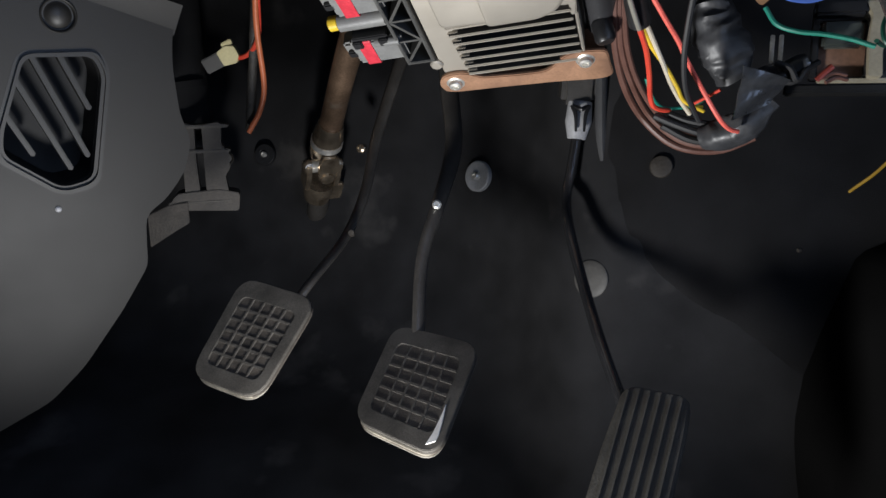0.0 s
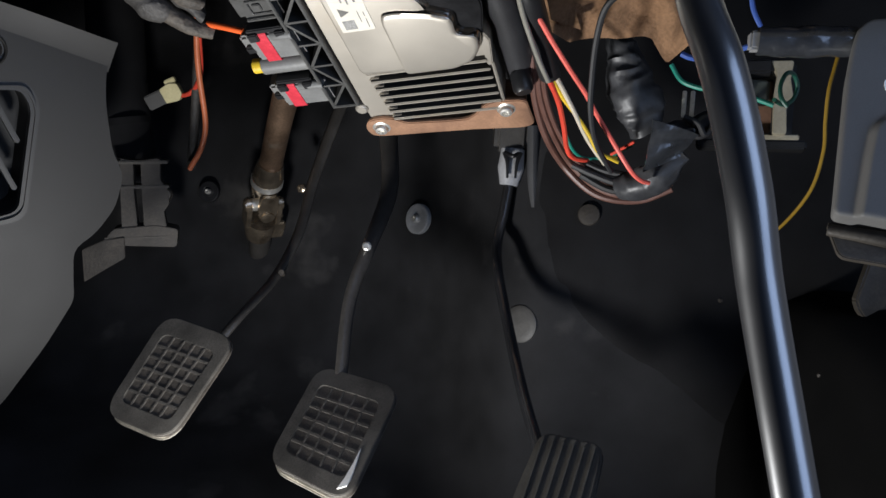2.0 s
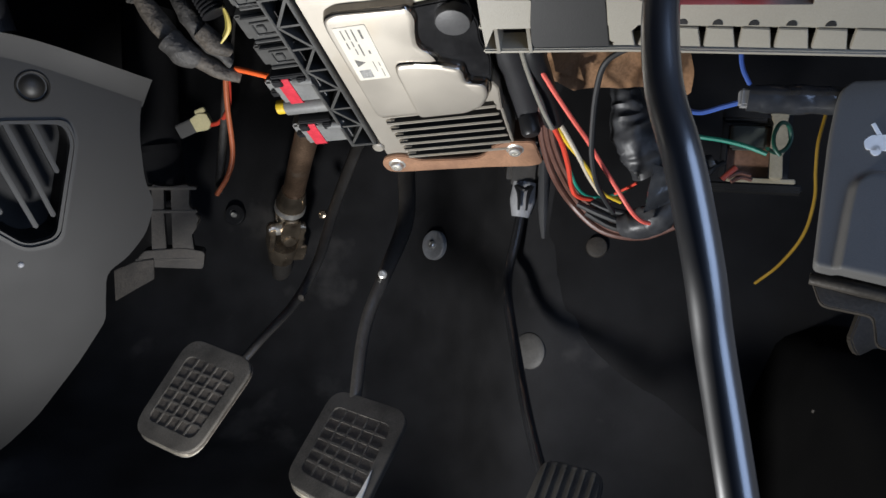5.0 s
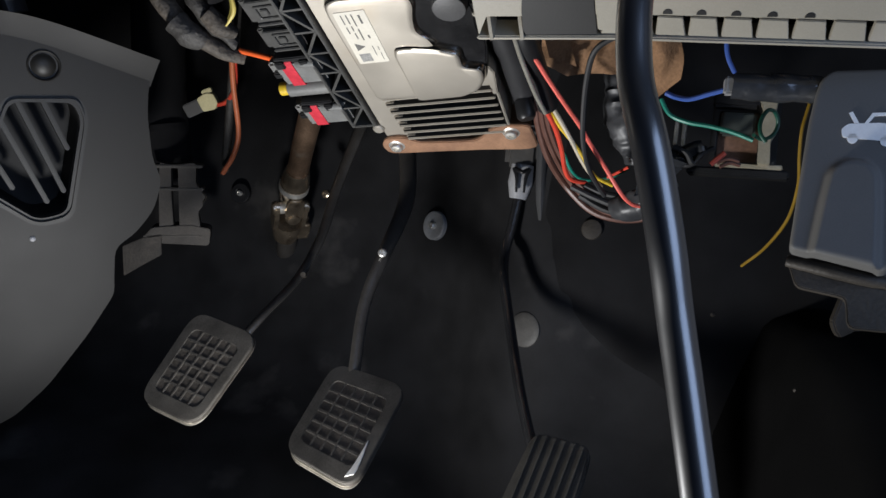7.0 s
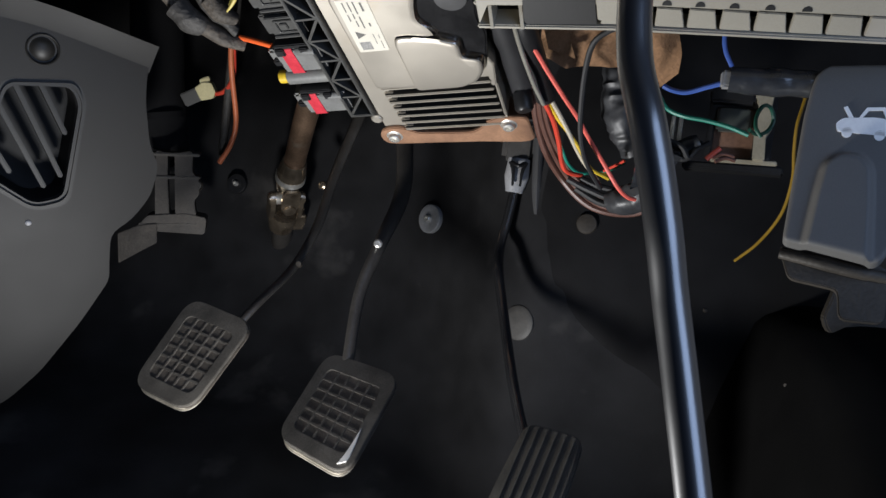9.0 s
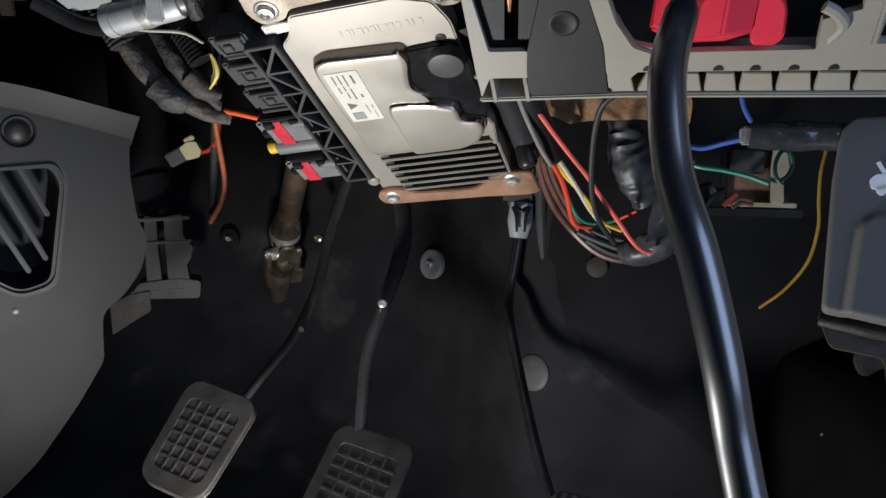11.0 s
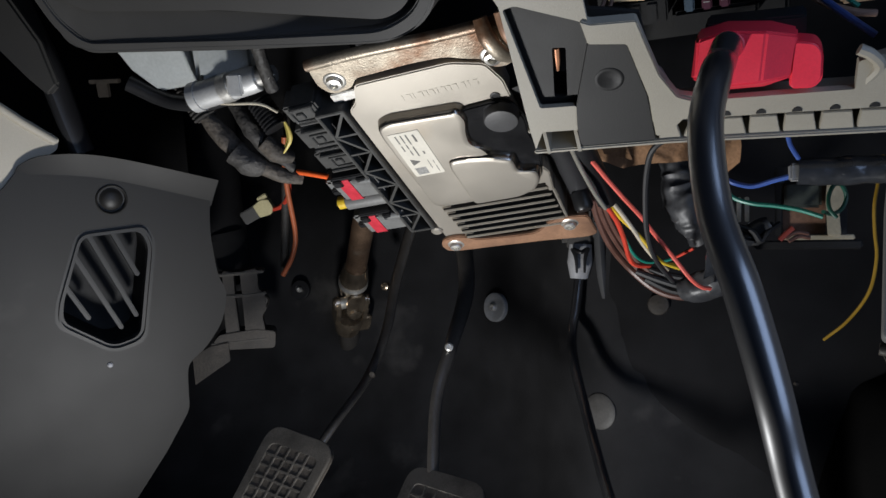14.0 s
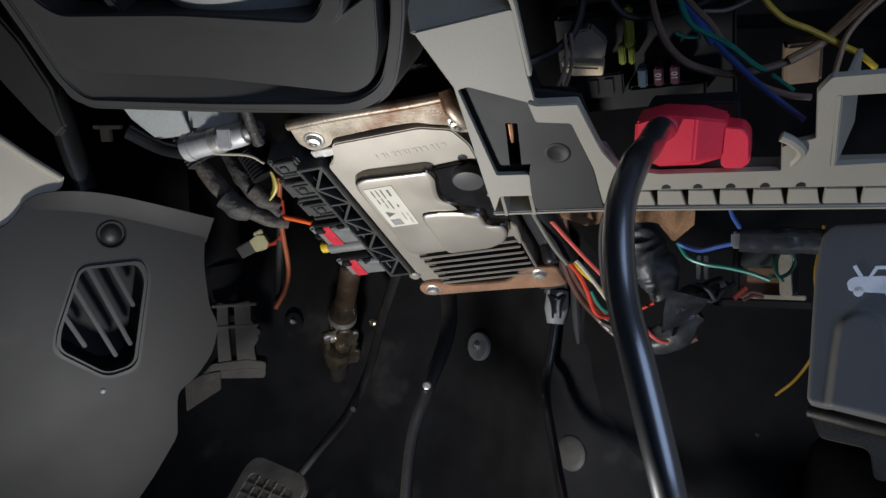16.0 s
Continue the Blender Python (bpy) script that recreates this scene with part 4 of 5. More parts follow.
solo("loom_wire", tube([(-0.0384, 0.3720, 0.3778), (-0.0363, 0.3730, 0.3736), (-0.0355, 0.3740, 0.3685), (-0.0363, 0.3750, 0.3646), (-0.0391, 0.3760, 0.3601), (-0.0415, 0.3770, 0.3572)], [0.0006, 0.0010, 0.0013, 0.0013, 0.0009, 0.0005], 10, 5), wire_mat("pale_yellow", (0.62, 0.50, 0.14)), "short pale yellow wire beside the plugs", "wire", "loom wires")
solo("loom_wire", tube([(-0.0385, 0.3740, 0.3767), (-0.0375, 0.3750, 0.3710), (-0.0378, 0.3760, 0.3658), (-0.0400, 0.3770, 0.3607)], 0.0008, 8, 5), OLIVE, "short yellow-green wire beside the plugs", "wire", "loom wires")
solo("loom_wire", tube([(-0.042, 0.403, 0.3405), (-0.032, 0.400, 0.3395), (-0.020, 0.396, 0.338)], 0.0018, 10, 6), wire_mat("bright_orange", (0.85, 0.13, 0.03)), "bright orange wire into the taped plug", "wire", "loom wires")

# ---- steering shaft and joint ----
sh = thing("steering_shaft", (-0.07, 0.629, 0.13), "brown steel steering shaft with a universal joint", "steering shaft")
part("shaft", tube([(-0.005, 0.50, 0.335), (-0.0324, 0.552, 0.2645), (-0.050, 0.586, 0.213)], [0.0110, 0.0100, 0.0098], 20, 6), SHAFT, sh)
part("collar", tube([(-0.0488, 0.583, 0.2165), (-0.0535, 0.592, 0.203), (-0.056, 0.597, 0.196)], [0.0108, 0.0136, 0.0132], 22, 4), JOINT, sh)
jd = (Vector((-0.070, 0.625, 0.148)) - Vector((-0.056, 0.597, 0.196))).normalized()
jm = Matrix.Translation((-0.0585, 0.602, 0.186)) @ (-jd).to_track_quat("Z", "X").to_matrix().to_4x4()
for sx in (-1, 1):
    ear = prism(round_poly([(-8, 9), (8, 9), (9, -8), (7, -22), (0, -27), (-7, -22), (-9, -8)], 5, 4), -2.4, 2.4, 0.8)
    part("yoke_ear", ear, JOINT, sh, m=jm @ Matrix.Translation((0.0135 * sx, 0, 0)) @ pose(0, 0, 0, 90, 0, 90) @ MM)
    part("bearing_cap", lathe([(0.0062, -0.001), (0.0062, 0.0012), (0.0045, 0.002), (0, 0.002)], 18, jm @ Matrix.Translation((0.0160 * sx, 0, -0.018)) @ pose(0, 0, 0, 0, 90 * sx, 0)), JOINT, sh, "oily bearing cap")
part("cross", add(tube([(-0.014, 0, -0.018), (0.014, 0, -0.018)], 0.0058, 14, 2), tube([(0, -0.016, -0.018), (0, 0.016, -0.018)], 0.0058, 14, 2)), STEEL, sh, m=jm)
for sy in (-1, 1):
    ear = prism(round_poly([(-8, -44), (8, -44), (9, -26), (6, -13), (0, -9), (-6, -13), (-9, -26)], 5, 4), -2.4, 2.4, 0.8)
    part("lower_yoke_ear", ear, JOINT, sh, m=jm @ Matrix.Translation((0, 0.0135 * sy, 0)) @ pose(0, 0, 0, 90, 0, 0) @ MM)
    part("bearing_cap", lathe([(0.0062, -0.001), (0.0062, 0.0012), (0.0045, 0.002), (0, 0.002)], 18, jm @ Matrix.Translation((0, 0.0160 * sy, -0.018)) @ pose(0, 0, 0, -90 * sy, 0, 0)), JOINT, sh, "oily bearing cap")
part("clamp", tube([(0, 0, -0.040), (0, 0, -0.048), (0, 0, -0.062)], [0.0135, 0.0145, 0.0125], 20, 3), JOINT, sh, m=jm)
for sx in (-1, 1):
    part("clamp_lug", box(0.0045 * sx - 0.0028, 0.0045 * sx + 0.0028, -0.022, -0.009, -0.062, -0.040, 0.0016), JOINT, sh, m=jm)
part("clamp_bolt", lathe([(0.0052, 0), (0.0052, 0.004), (0.003, 0.005), (0, 0.005)], 6, jm @ Matrix.Translation((0.0075, -0.016, -0.051)) @ pose(0, 0, 0, 0, 90, 0)), STEEL, sh, "bright clamp bolt")
part("collar_ring", tube([(-0.0547, 0.5943, 0.1998), (-0.0562, 0.5973, 0.1948)], 0.0140, 24, 2), STEEL, sh)
part("lower_shaft", tube([(-0.067, 0.622, 0.15), (-0.076, 0.645, 0.115), (-0.09, 0.69, 0.07)], 0.010, 16, 4), ARM, sh)

# ---- pedals ----
def grip_pad(parent, m, quad, r, cols, rows):
    """A waffle rubber pad on a steel plate; quad gives its corners in millimetres from the lower left round."""
    a, b, c, d = [Vector(p) for p in quad]

    def spot(u, v):
        return a.lerp(b, u).lerp(d.lerp(c, u), v)

    def inset(u0, u1, v0, v1, rr):
        return round_poly([tuple(spot(u, v)) for u, v in ((u0, v0), (u1, v0), (u1, v1), (u0, v1))], rr, 6)

    part("plate", prism(inset(0.02, 0.98, -0.025, 0.97, r), -6.6, -3.4, 1.0), PADRIM, parent, "worn bright pad edge", m)
    part("rubber", prism(inset(0, 1, 0, 1, r), -5, -0.65, 0.8, 2), PADFLOOR, parent, "dark rubber between the grips", m)
    u0, u1, v0, v1 = 0.14, 0.86, 0.15, 0.82
    part("border", ring(inset(0, 1, 0, 1, r), inset(u0, u1, v0, v1, r * 0.35), -4, 0, 0.5), PEDAL, parent, m=m)
    ribs = bmesh.new()
    for i in range(1, cols):
        u = u0 + (u1 - u0) * i / cols
        add(ribs, prism([tuple(spot(u + du, v)) for du, v in ((-0.012, v0), (0.012, v0), (0.012, v1), (-0.012, v1))], -1.6, -0.1))
    for j in range(1, rows):
        v = v0 + (v1 - v0) * j / rows
        add(ribs, prism([tuple(spot(u, v + dv)) for u, dv in ((u0, -0.011), (u1, -0.011), (u1, 0.011), (u0, 0.011))], -1.6, -0.15))
    part("grip_ribs", ribs, DUSTRIB, parent, m=m)


clutch = thing("clutch_pedal", (-0.07, 0.38, 0.10), "black clutch pedal with a dusty waffle rubber pad", "pedal", "pedals")
CL = axes((-0.1105, 0.3655, 0.1040), (0.908, -0.4095, 0.089), (0.2623, 0.721, 0.6414))
grip_pad(clutch, CL, [(-1, 2), (57, -4), (71, 66), (7, 74)], 15, 5, 6)
part("arm", tube([(0.012, 0.60, 0.275), (-0.007, 0.56, 0.215), (-0.013, 0.515, 0.180), (-0.024, 0.476, 0.157), (-0.041, 0.432, 0.143), (-0.062, 0.400, 0.120)], [0.006, 0.005, 0.0045, 0.0040, 0.0038, 0.0036], 12, 8, flat=0.7), ARM, clutch)
part("stop_bolt", lathe([(0.0022, 0), (0.0022, 0.006), (0, 0.006)], 10, Matrix.Translation((-0.019, 0.478, 0.159)) @ pose(0, 0, 0, 60, 0, 0)), DULL, clutch)

solo("pedal_box_bolt", lathe([(0.0042, -0.004), (0.0042, 0.002), (0.0026, 0.003), (0, 0.003)], 6, Matrix.Translation((-0.026, 0.600, 0.1905)) @ pose(0, 0, 0, 80, 0, -15)), JOINT, "small brass-coloured bolt in the shadow above the clutch", "bolt")
brake = thing("brake_pedal", (0.03, 0.36, 0.09), "black brake pedal with a dusty worn rubber pad", "pedal", "pedals")
BR = axes((-0.0045, 0.3440, 0.0880), (0.905, -0.375, 0.165), (0.257, 0.881, 0.390))
grip_pad(brake, BR, [(-1, 3), (64, -14), (66, 68), (-1, 80)], 15, 5, 6)
# worn edge of the pad, its highlight painted as pale metal
part("worn_edge", prism([(57.8, 21), (59.4, 10), (60.2, 0), (59.6, -4.4), (54.2, -7.2), (56.0, 0), (57.0, 8)], -1, 0.75, 0.1), WORNGLINT, brake, "bright worn edge", BR)
part("arm", tube([(0.044, 0.60, 0.30), (0.051, 0.570, 0.247), (0.055, 0.535, 0.210), (0.045, 0.478, 0.184), (0.035, 0.445, 0.155), (0.034, 0.405, 0.118), (0.034, 0.385, 0.096)], [0.008, 0.0085, 0.0075, 0.0056, 0.005, 0.0048, 0.005], 12, 8, flat=0.65), ARM, brake)
part("stud", lathe([(0.0032, 0), (0.0034, 0.004), (0.0022, 0.005), (0, 0.005)], 10, Matrix.Translation((0.044, 0.471, 0.186)) @ pose(0, 0, 0, 60, 0, 0)), STEEL, brake, "bright stud end")

accel = thing("accelerator_pedal", (0.17, 0.30, 0.06), "black accelerator pedal with a ribbed rubber pad", "pedal", "pedals")
AC = axes((0.162, 0.342, 0.119), (0.8854, -0.457, 0.0857), (0.3508, 0.7775, 0.522))
out = round_poly([(-3, 4), (36, 5), (38, -20), (38, -104), (-7, -104), (-6, -40)], 9, 5)
part("pad", prism(out, -8, -1, 1.5), ACCELRUB, accel, m=AC)
for i in range(6):
    x = 0.5 + i * 6.2
    part("pad_rib", prism([(x - 1.1, -98), (x + 1.1, -98), (x + 0.9, 0), (x - 0.9, 0)], -2, 0.7, 0.4), ACCELRUB, accel, m=AC)
part("arm", tube([(0.148, 0.516, 0.232), (0.144, 0.505, 0.205), (0.140, 0.493, 0.187), (0.1395, 0.470, 0.174), (0.1455, 0.438, 0.150), (0.1535, 0.385, 0.124), (0.163, 0.345, 0.102)], 0.0040, 14, 8), GLOSSBLACK, accel)
part("pivot_clip", tube([(0.149, 0.522, 0.252), (0.148, 0.517, 0.238), (0.147, 0.513, 0.226)], [0.0092, 0.0102, 0.0070], 16, 4, flat=0.8), CLIPGREY, accel, "pale grey plastic arm clip")
for sx in (-1, 1):
    part("clip_slot", tube([(0.148 + 0.0060 * sx, 0.5125, 0.2515), (0.1478 + 0.0036 * sx, 0.5080, 0.2450), (0.1476 + 0.0030 * sx, 0.5040, 0.2340)], [0.0020, 0.0015, 0.0009], 8, 4), BLACK, accel, "dark slot")
part("clip_notch", tube([(0.1435, 0.5110, 0.2510), (0.1478, 0.5070, 0.2500), (0.1520, 0.5110, 0.2510)], 0.0016, 8, 4), BLACK, accel, "dark slot")
part("pivot_sleeve", box(0.134, 0.160, 0.516, 0.54, 0.250, 0.285, 0.004), ARM, accel)
part("bracket", tube([(0.163, 0.525, 0.27), (0.166, 0.515, 0.226), (0.168, 0.505, 0.200), (0.1655, 0.497, 0.172), (0.168, 0.491, 0.162)], [0.010, 0.009, 0.006, 0.005, 0.003], 10, 6, flat=0.5), GREYCAP, accel)


# ---- washers and screws on the carpet ----
def carpet_disc(name, x, z, r, material, label, category, stud=True, lift=0.002):
    y = toe(x, z)
    gx, gz = (toe(x + 0.012, z) - toe(x - 0.012, z)) / 0.024, (toe(x, z + 0.012) - toe(x, z - 0.012)) / 0.024
    nrm = Vector((gx, -1, gz)).normalized()
    m = Matrix.Translation(Vector((x, y, z)) + nrm * (lift + 0.0045)) @ nrm.to_track_quat("Z", "Y").to_matrix().to_4x4()
    t = thing(name, m.translation, label, category, "carpet fixings")
    if not stud:
        part("disc", lathe([(r, -0.004), (r, 0), (r * 0.92, 0.0008), (r * 0.6, 0.0014), (0, 0.0017)], 30, m), material, t)
        return t
    part("disc", lathe([(r, -0.004), (r, 0), (r * 0.94, 0.0007), (r * 0.52, 0.0008), (r * 0.46, 0.0002), (0, 0.0002)], 30, m), material, t)
    part("stud", lathe([(r * 0.26, 0), (r * 0.26, 0.0030), (r * 0.20, 0.0040), (r * 0.12, 0.0040), (r * 0.10, 0.0030), (0, 0.0030)], 8, m), STEEL, t, "bright stud end")
    return t


carpet_disc("carpet_washer", 0.081, 0.165, 0.0138, WASHER, "grey nylon washer holding the carpet on a stud", "washer")
carpet_disc("carpet_button", 0.1615, 0.130, 0.0140, BUTTON, "plain brown-grey button on the carpet", "washer", False, -0.002)
carpet_disc("carpet_button", 0.2055, 0.213, 0.0080, DULL, "small brown button on the wheel arch felt", "washer", False, 0.004)
carpet_disc("carpet_screw", -0.129, 0.160, 0.0105, BLACK, "black washer with a bright screw in the carpet", "screw")

# ---- brown bracket, loom and cream plug beside the console ----
hb = thing("heater_bracket", (-0.17, 0.57, 0.11), "dirty grey-brown bracket and duct beside the console", "bracket")
part("tab", prism([(0, 0), (0, 28), (18, 36), (34, 38), (34, 20), (20, 12)], -3, 0, 0.5), DULL, hb, m=axes((-0.205, 0.553, 0.111), (0.95, 0.2, 0), (0, 0.2, 1)))
HB = axes((-0.178, 0.570, 0.145), (0.95, 0.25, 0), (0, 0.15, 1))
part("post", prism(round_poly([(2, 0), (15, 0), (14, 40), (15, 68), (5, 70), (3, 36)], 2, 3), -14, 0, 1.5), DULL, hb, m=HB)
part("post", prism(round_poly([(20, 0), (40, -2), (37, 24), (42, 30), (42, 44), (36, 50), (37, 70), (21, 68)], 3, 3), -14, 1, 2.0), DULL, hb, m=HB)
part("pipe_end", lathe([(5, -6), (5.4, 4), (4.4, 5), (3.6, 3), (0, 3)], 16, Matrix.Translation((40, 38, -4))), DULLDARK, hb, m=HB)
part("foot", prism(round_poly([(-16, -4), (46, -8), (48, 8), (30, 12), (-4, 10)], 3, 3), -20, 2, 1.5), DULL, hb, m=HB)
part("strap", box(0, 43, 44, 47, -16, 2.0, 0.8), DULLDARK, hb, m=HB)
part("strap", box(0, 43, 65, 68, -16, 2.0, 0.8), DULLDARK, hb, m=HB)
part("seam", box(-12, 40, 1, 2.6, 0, 2.4, 0.4), DULLDARK, hb, m=HB)
hd = thing("heater_duct", (-0.175, 0.62, 0.19), "black plastic heater duct behind the console panel", "duct")
part("duct_rim", tube([(-0.1865, 0.6262, 0.240), (-0.1855, 0.6252, 0.234)], 0.0300, 18, 2, flat=0.62), ARCH, hd)
part("duct_body", tube([(-0.195, 0.65, 0.36), (-0.19, 0.63, 0.28), (-0.185, 0.625, 0.23), (-0.175, 0.62, 0.19)], [0.030, 0.030, 0.027, 0.020], 18, 6, flat=0.6), ARCH, hd)
yc = thing("cream_plug", (-0.146, 0.630, 0.255), "cream plastic plug in a grey socket hanging on wires", "connector")
YC = axes((-0.144, 0.612, 0.257), (0.88, 0.1, 0.45), (-0.45, 0, 0.88)) @ Matrix.Diagonal((0.8, 0.8, 0.8, 1))
part("plug", prism(round_poly([(0, 0), (14, -3), (20, 3), (20, 14), (12, 18), (0, 16)], 2, 3), -12, 0, 1.0), PALECREAM, yc, m=YC)
part("plug_latch", box(8, 20, 16, 22, -10, -2, 1.0), PALECREAM, yc, m=YC)
part("socket", box(-20, 1, 0, 16, -13, -2, 1.2), TRAYP, yc, m=YC)
solo("hanging_wire", tube([(-0.098, 0.566, 0.34), (-0.103, 0.575, 0.315), (-0.106, 0.585, 0.288), (-0.107, 0.598, 0.245), (-0.113, 0.601, 0.222), (-0.125, 0.603, 0.202)], 0.0024, 10, 8), W_ORANGE, "orange-brown wire hanging beside the console", "wire", "hanging wires")
solo("hanging_wire", tube([(-0.138, 0.622, 0.262), (-0.122, 0.612, 0.268), (-0.108, 0.595, 0.285), (-0.101, 0.575, 0.318)], 0.0022, 10, 8), W_RED, "dull red wire from the cream plug", "wire", "hanging wires")
solo("hanging_loom", tube([(-0.104, 0.60, 0.36), (-0.112, 0.605, 0.30), (-0.12, 0.612, 0.25), (-0.128, 0.618, 0.20)], 0.004, 12, 6, rough=0.2), HARNESS, "dark taped loom behind the hanging wires", "loom")

# ---- diagnostic plug and its cable ----
OBD = axes((0.1690, 0.2590, 0.3960), (0.93, -0.32, 0.06), (-0.1, -0.2, 0.97))
obd = thing("diagnostic_plug", (0.19, 0.26, 0.395), "red plastic diagnostic plug with a thick black cable", "diagnostic plug")
hull = bmesh.new()
for x, y, z in [(p[0], p[1], z) for z in (-22, -9) for p in ((-0.5, 20), (11, 22.5), (27, 21), (37, 17.5), (35, 1), (25, -2), (8.5, -2.5), (-3, 3))] + [(0.8, 21, 0), (11, 24, 0.5), (26, 22.5, 0.5), (24, 2.5, 0.5), (9, 1.8, 0.5), (-0.6, 6, 0)]:
    hull.verts.new((x, y, z))
bmesh.ops.convex_hull(hull, input=list(hull.verts))
bmesh.ops.dissolve_limit(hull, angle_limit=0.05, verts=list(hull.verts), edges=list(hull.edges))
bevel(hull, 1.0)
part("shell", hull, RED, obd, m=OBD, angle=25)
part("side_grip", prism(round_poly([(34, -4), (43, -4.2), (46, -1), (46, 10), (43.5, 14), (35, 15.5)], 2.5, 4), -22, -9, 1.8, 3), RED, obd, m=OBD)
part("cable_boss", lathe([(5.8, -2), (5.7, 0.7), (5.2, 1.0), (0, 1.0)], 24, Matrix.Translation((12.6, 18, 0))), RED, obd, m=OBD)
part("socket", box(2, 40, 2, 22, -38, -21.5, 1.0), BLACK, obd, m=OBD)
part("cable", tube([tuple(OBD @ Vector((12.6, 17.0, -4))), tuple(OBD @ Vector((12.5, 18.2, 2))), (0.1738, 0.2385, 0.4148), (0.1674, 0.2208, 0.4105), (0.1593, 0.1963, 0.4080), (0.1518, 0.1758, 0.3942), (0.1511, 0.1572, 0.3725), (0.1547, 0.1397, 0.3552), (0.1604, 0.1290, 0.3320), (0.1661, 0.1253, 0.3100), (0.1720, 0.1164, 0.2850), (0.1808, 0.0938, 0.24), (0.1892, 0.0418, 0.17), (0.1914, -0.0309, 0.10), (0.190, -0.0955, 0.05), (0.190, -0.17, 0.012), (0.20, -0.32, 0.006)], 0.0053, 24, 10), CABLE, obd, "thick glossy black cable")

# ---- fuse box ----
fb = thing("fuse_box", (0.19, 0.33, 0.41), "black fuse box with small fuses behind the dash frame", "fuse box")
FB = axes((0.140, 0.345, 0.418), (0.97, -0.2, 0.1), (-0.1, -0.3, 0.95))
part("body", box(0, 90, -10, 45, -30, -8, 2), DEEPBLACK, fb, m=FB)
part("panel", box(4, 34, 2, 15, -10, 2, 1), DEEPBLACK, fb, m=FB)
for x in (8, 16, 24):
    part("slot", box(x, x + 5, 4, 13, 0, 3, 0.5), FUSEBLACK, fb, m=FB)
part("step", box(36, 75, -4, 7, -10, 4, 1.5), DEEPBLACK, fb, m=FB)
for x, mt in ((40, FUSEBLUE), (48, LENS), (56, LENS)):
    f = part("fuse", box(x + 1.6, x + 6.2, 7, 17, -4, 6, 0.8), mt, fb, m=FB)
    if mt is LENS:
        txt = bpy.data.curves.new("fuse_number", "FONT")
        txt.body, txt.size, txt.align_x, txt.align_y = "10", 4.4, "CENTER", "CENTER"
        holder = bpy.data.objects.new("fuse_number", txt)
        num = bmesh.new()
        num.from_mesh(bpy.data.meshes.new_from_object(holder))
        bpy.data.objects.remove(holder)
        bmesh.ops.transform(num, matrix=Matrix.Translation((x + 3.9, 12, 6.15)) @ pose(0, 0, 0, 0, 0, 90), verts=num.verts)
        part("fuse_number", num, LABELGREY, f, m=FB)
part("lime_fuse", add(box(36, 41, 27, 48, -6, 2, 1.2), add(box(32.5, 36, 19, 29, -6, 2, 0.8), box(37.5, 40.5, 19, 28, -6, 3, 0.8))), LIME, fb, "yellow-green fuse puller", FB)
part("relay", prism([(5, 24), (24, 20), (27, 31), (19, 40.5), (9, 39)], -14, 2, 1.0), RELAYGREY, fb, "grey-brown relay", FB)
# torch-lit underside of the relay, brightened by colour
part("relay_base", prism([(3, 25), (6, 18.4), (9, 17), (24, 15.6), (24.5, 21), (10, 23)], -14, 5, 0.5), CREAMLIT, fb, "cream relay base", FB)
part("relay_slot", prism([(5, 22.0), (22, 19.4), (22, 20.1), (5, 22.8)], -10, 5.2), FUSEBLACK, fb, m=FB)
part("brown_relay", box(112.6, 130, -5, 16, -20, -8, 1.5), TANRELAY, fb, "tan relay block", FB)


def wires(name, group, label, rows):
    for mt, r, pts in rows:
        solo(name, tube(pts, r, 8, 8), mt, label.format(mt.name.replace("wire_", "").replace("_", " ")), "wire", group)


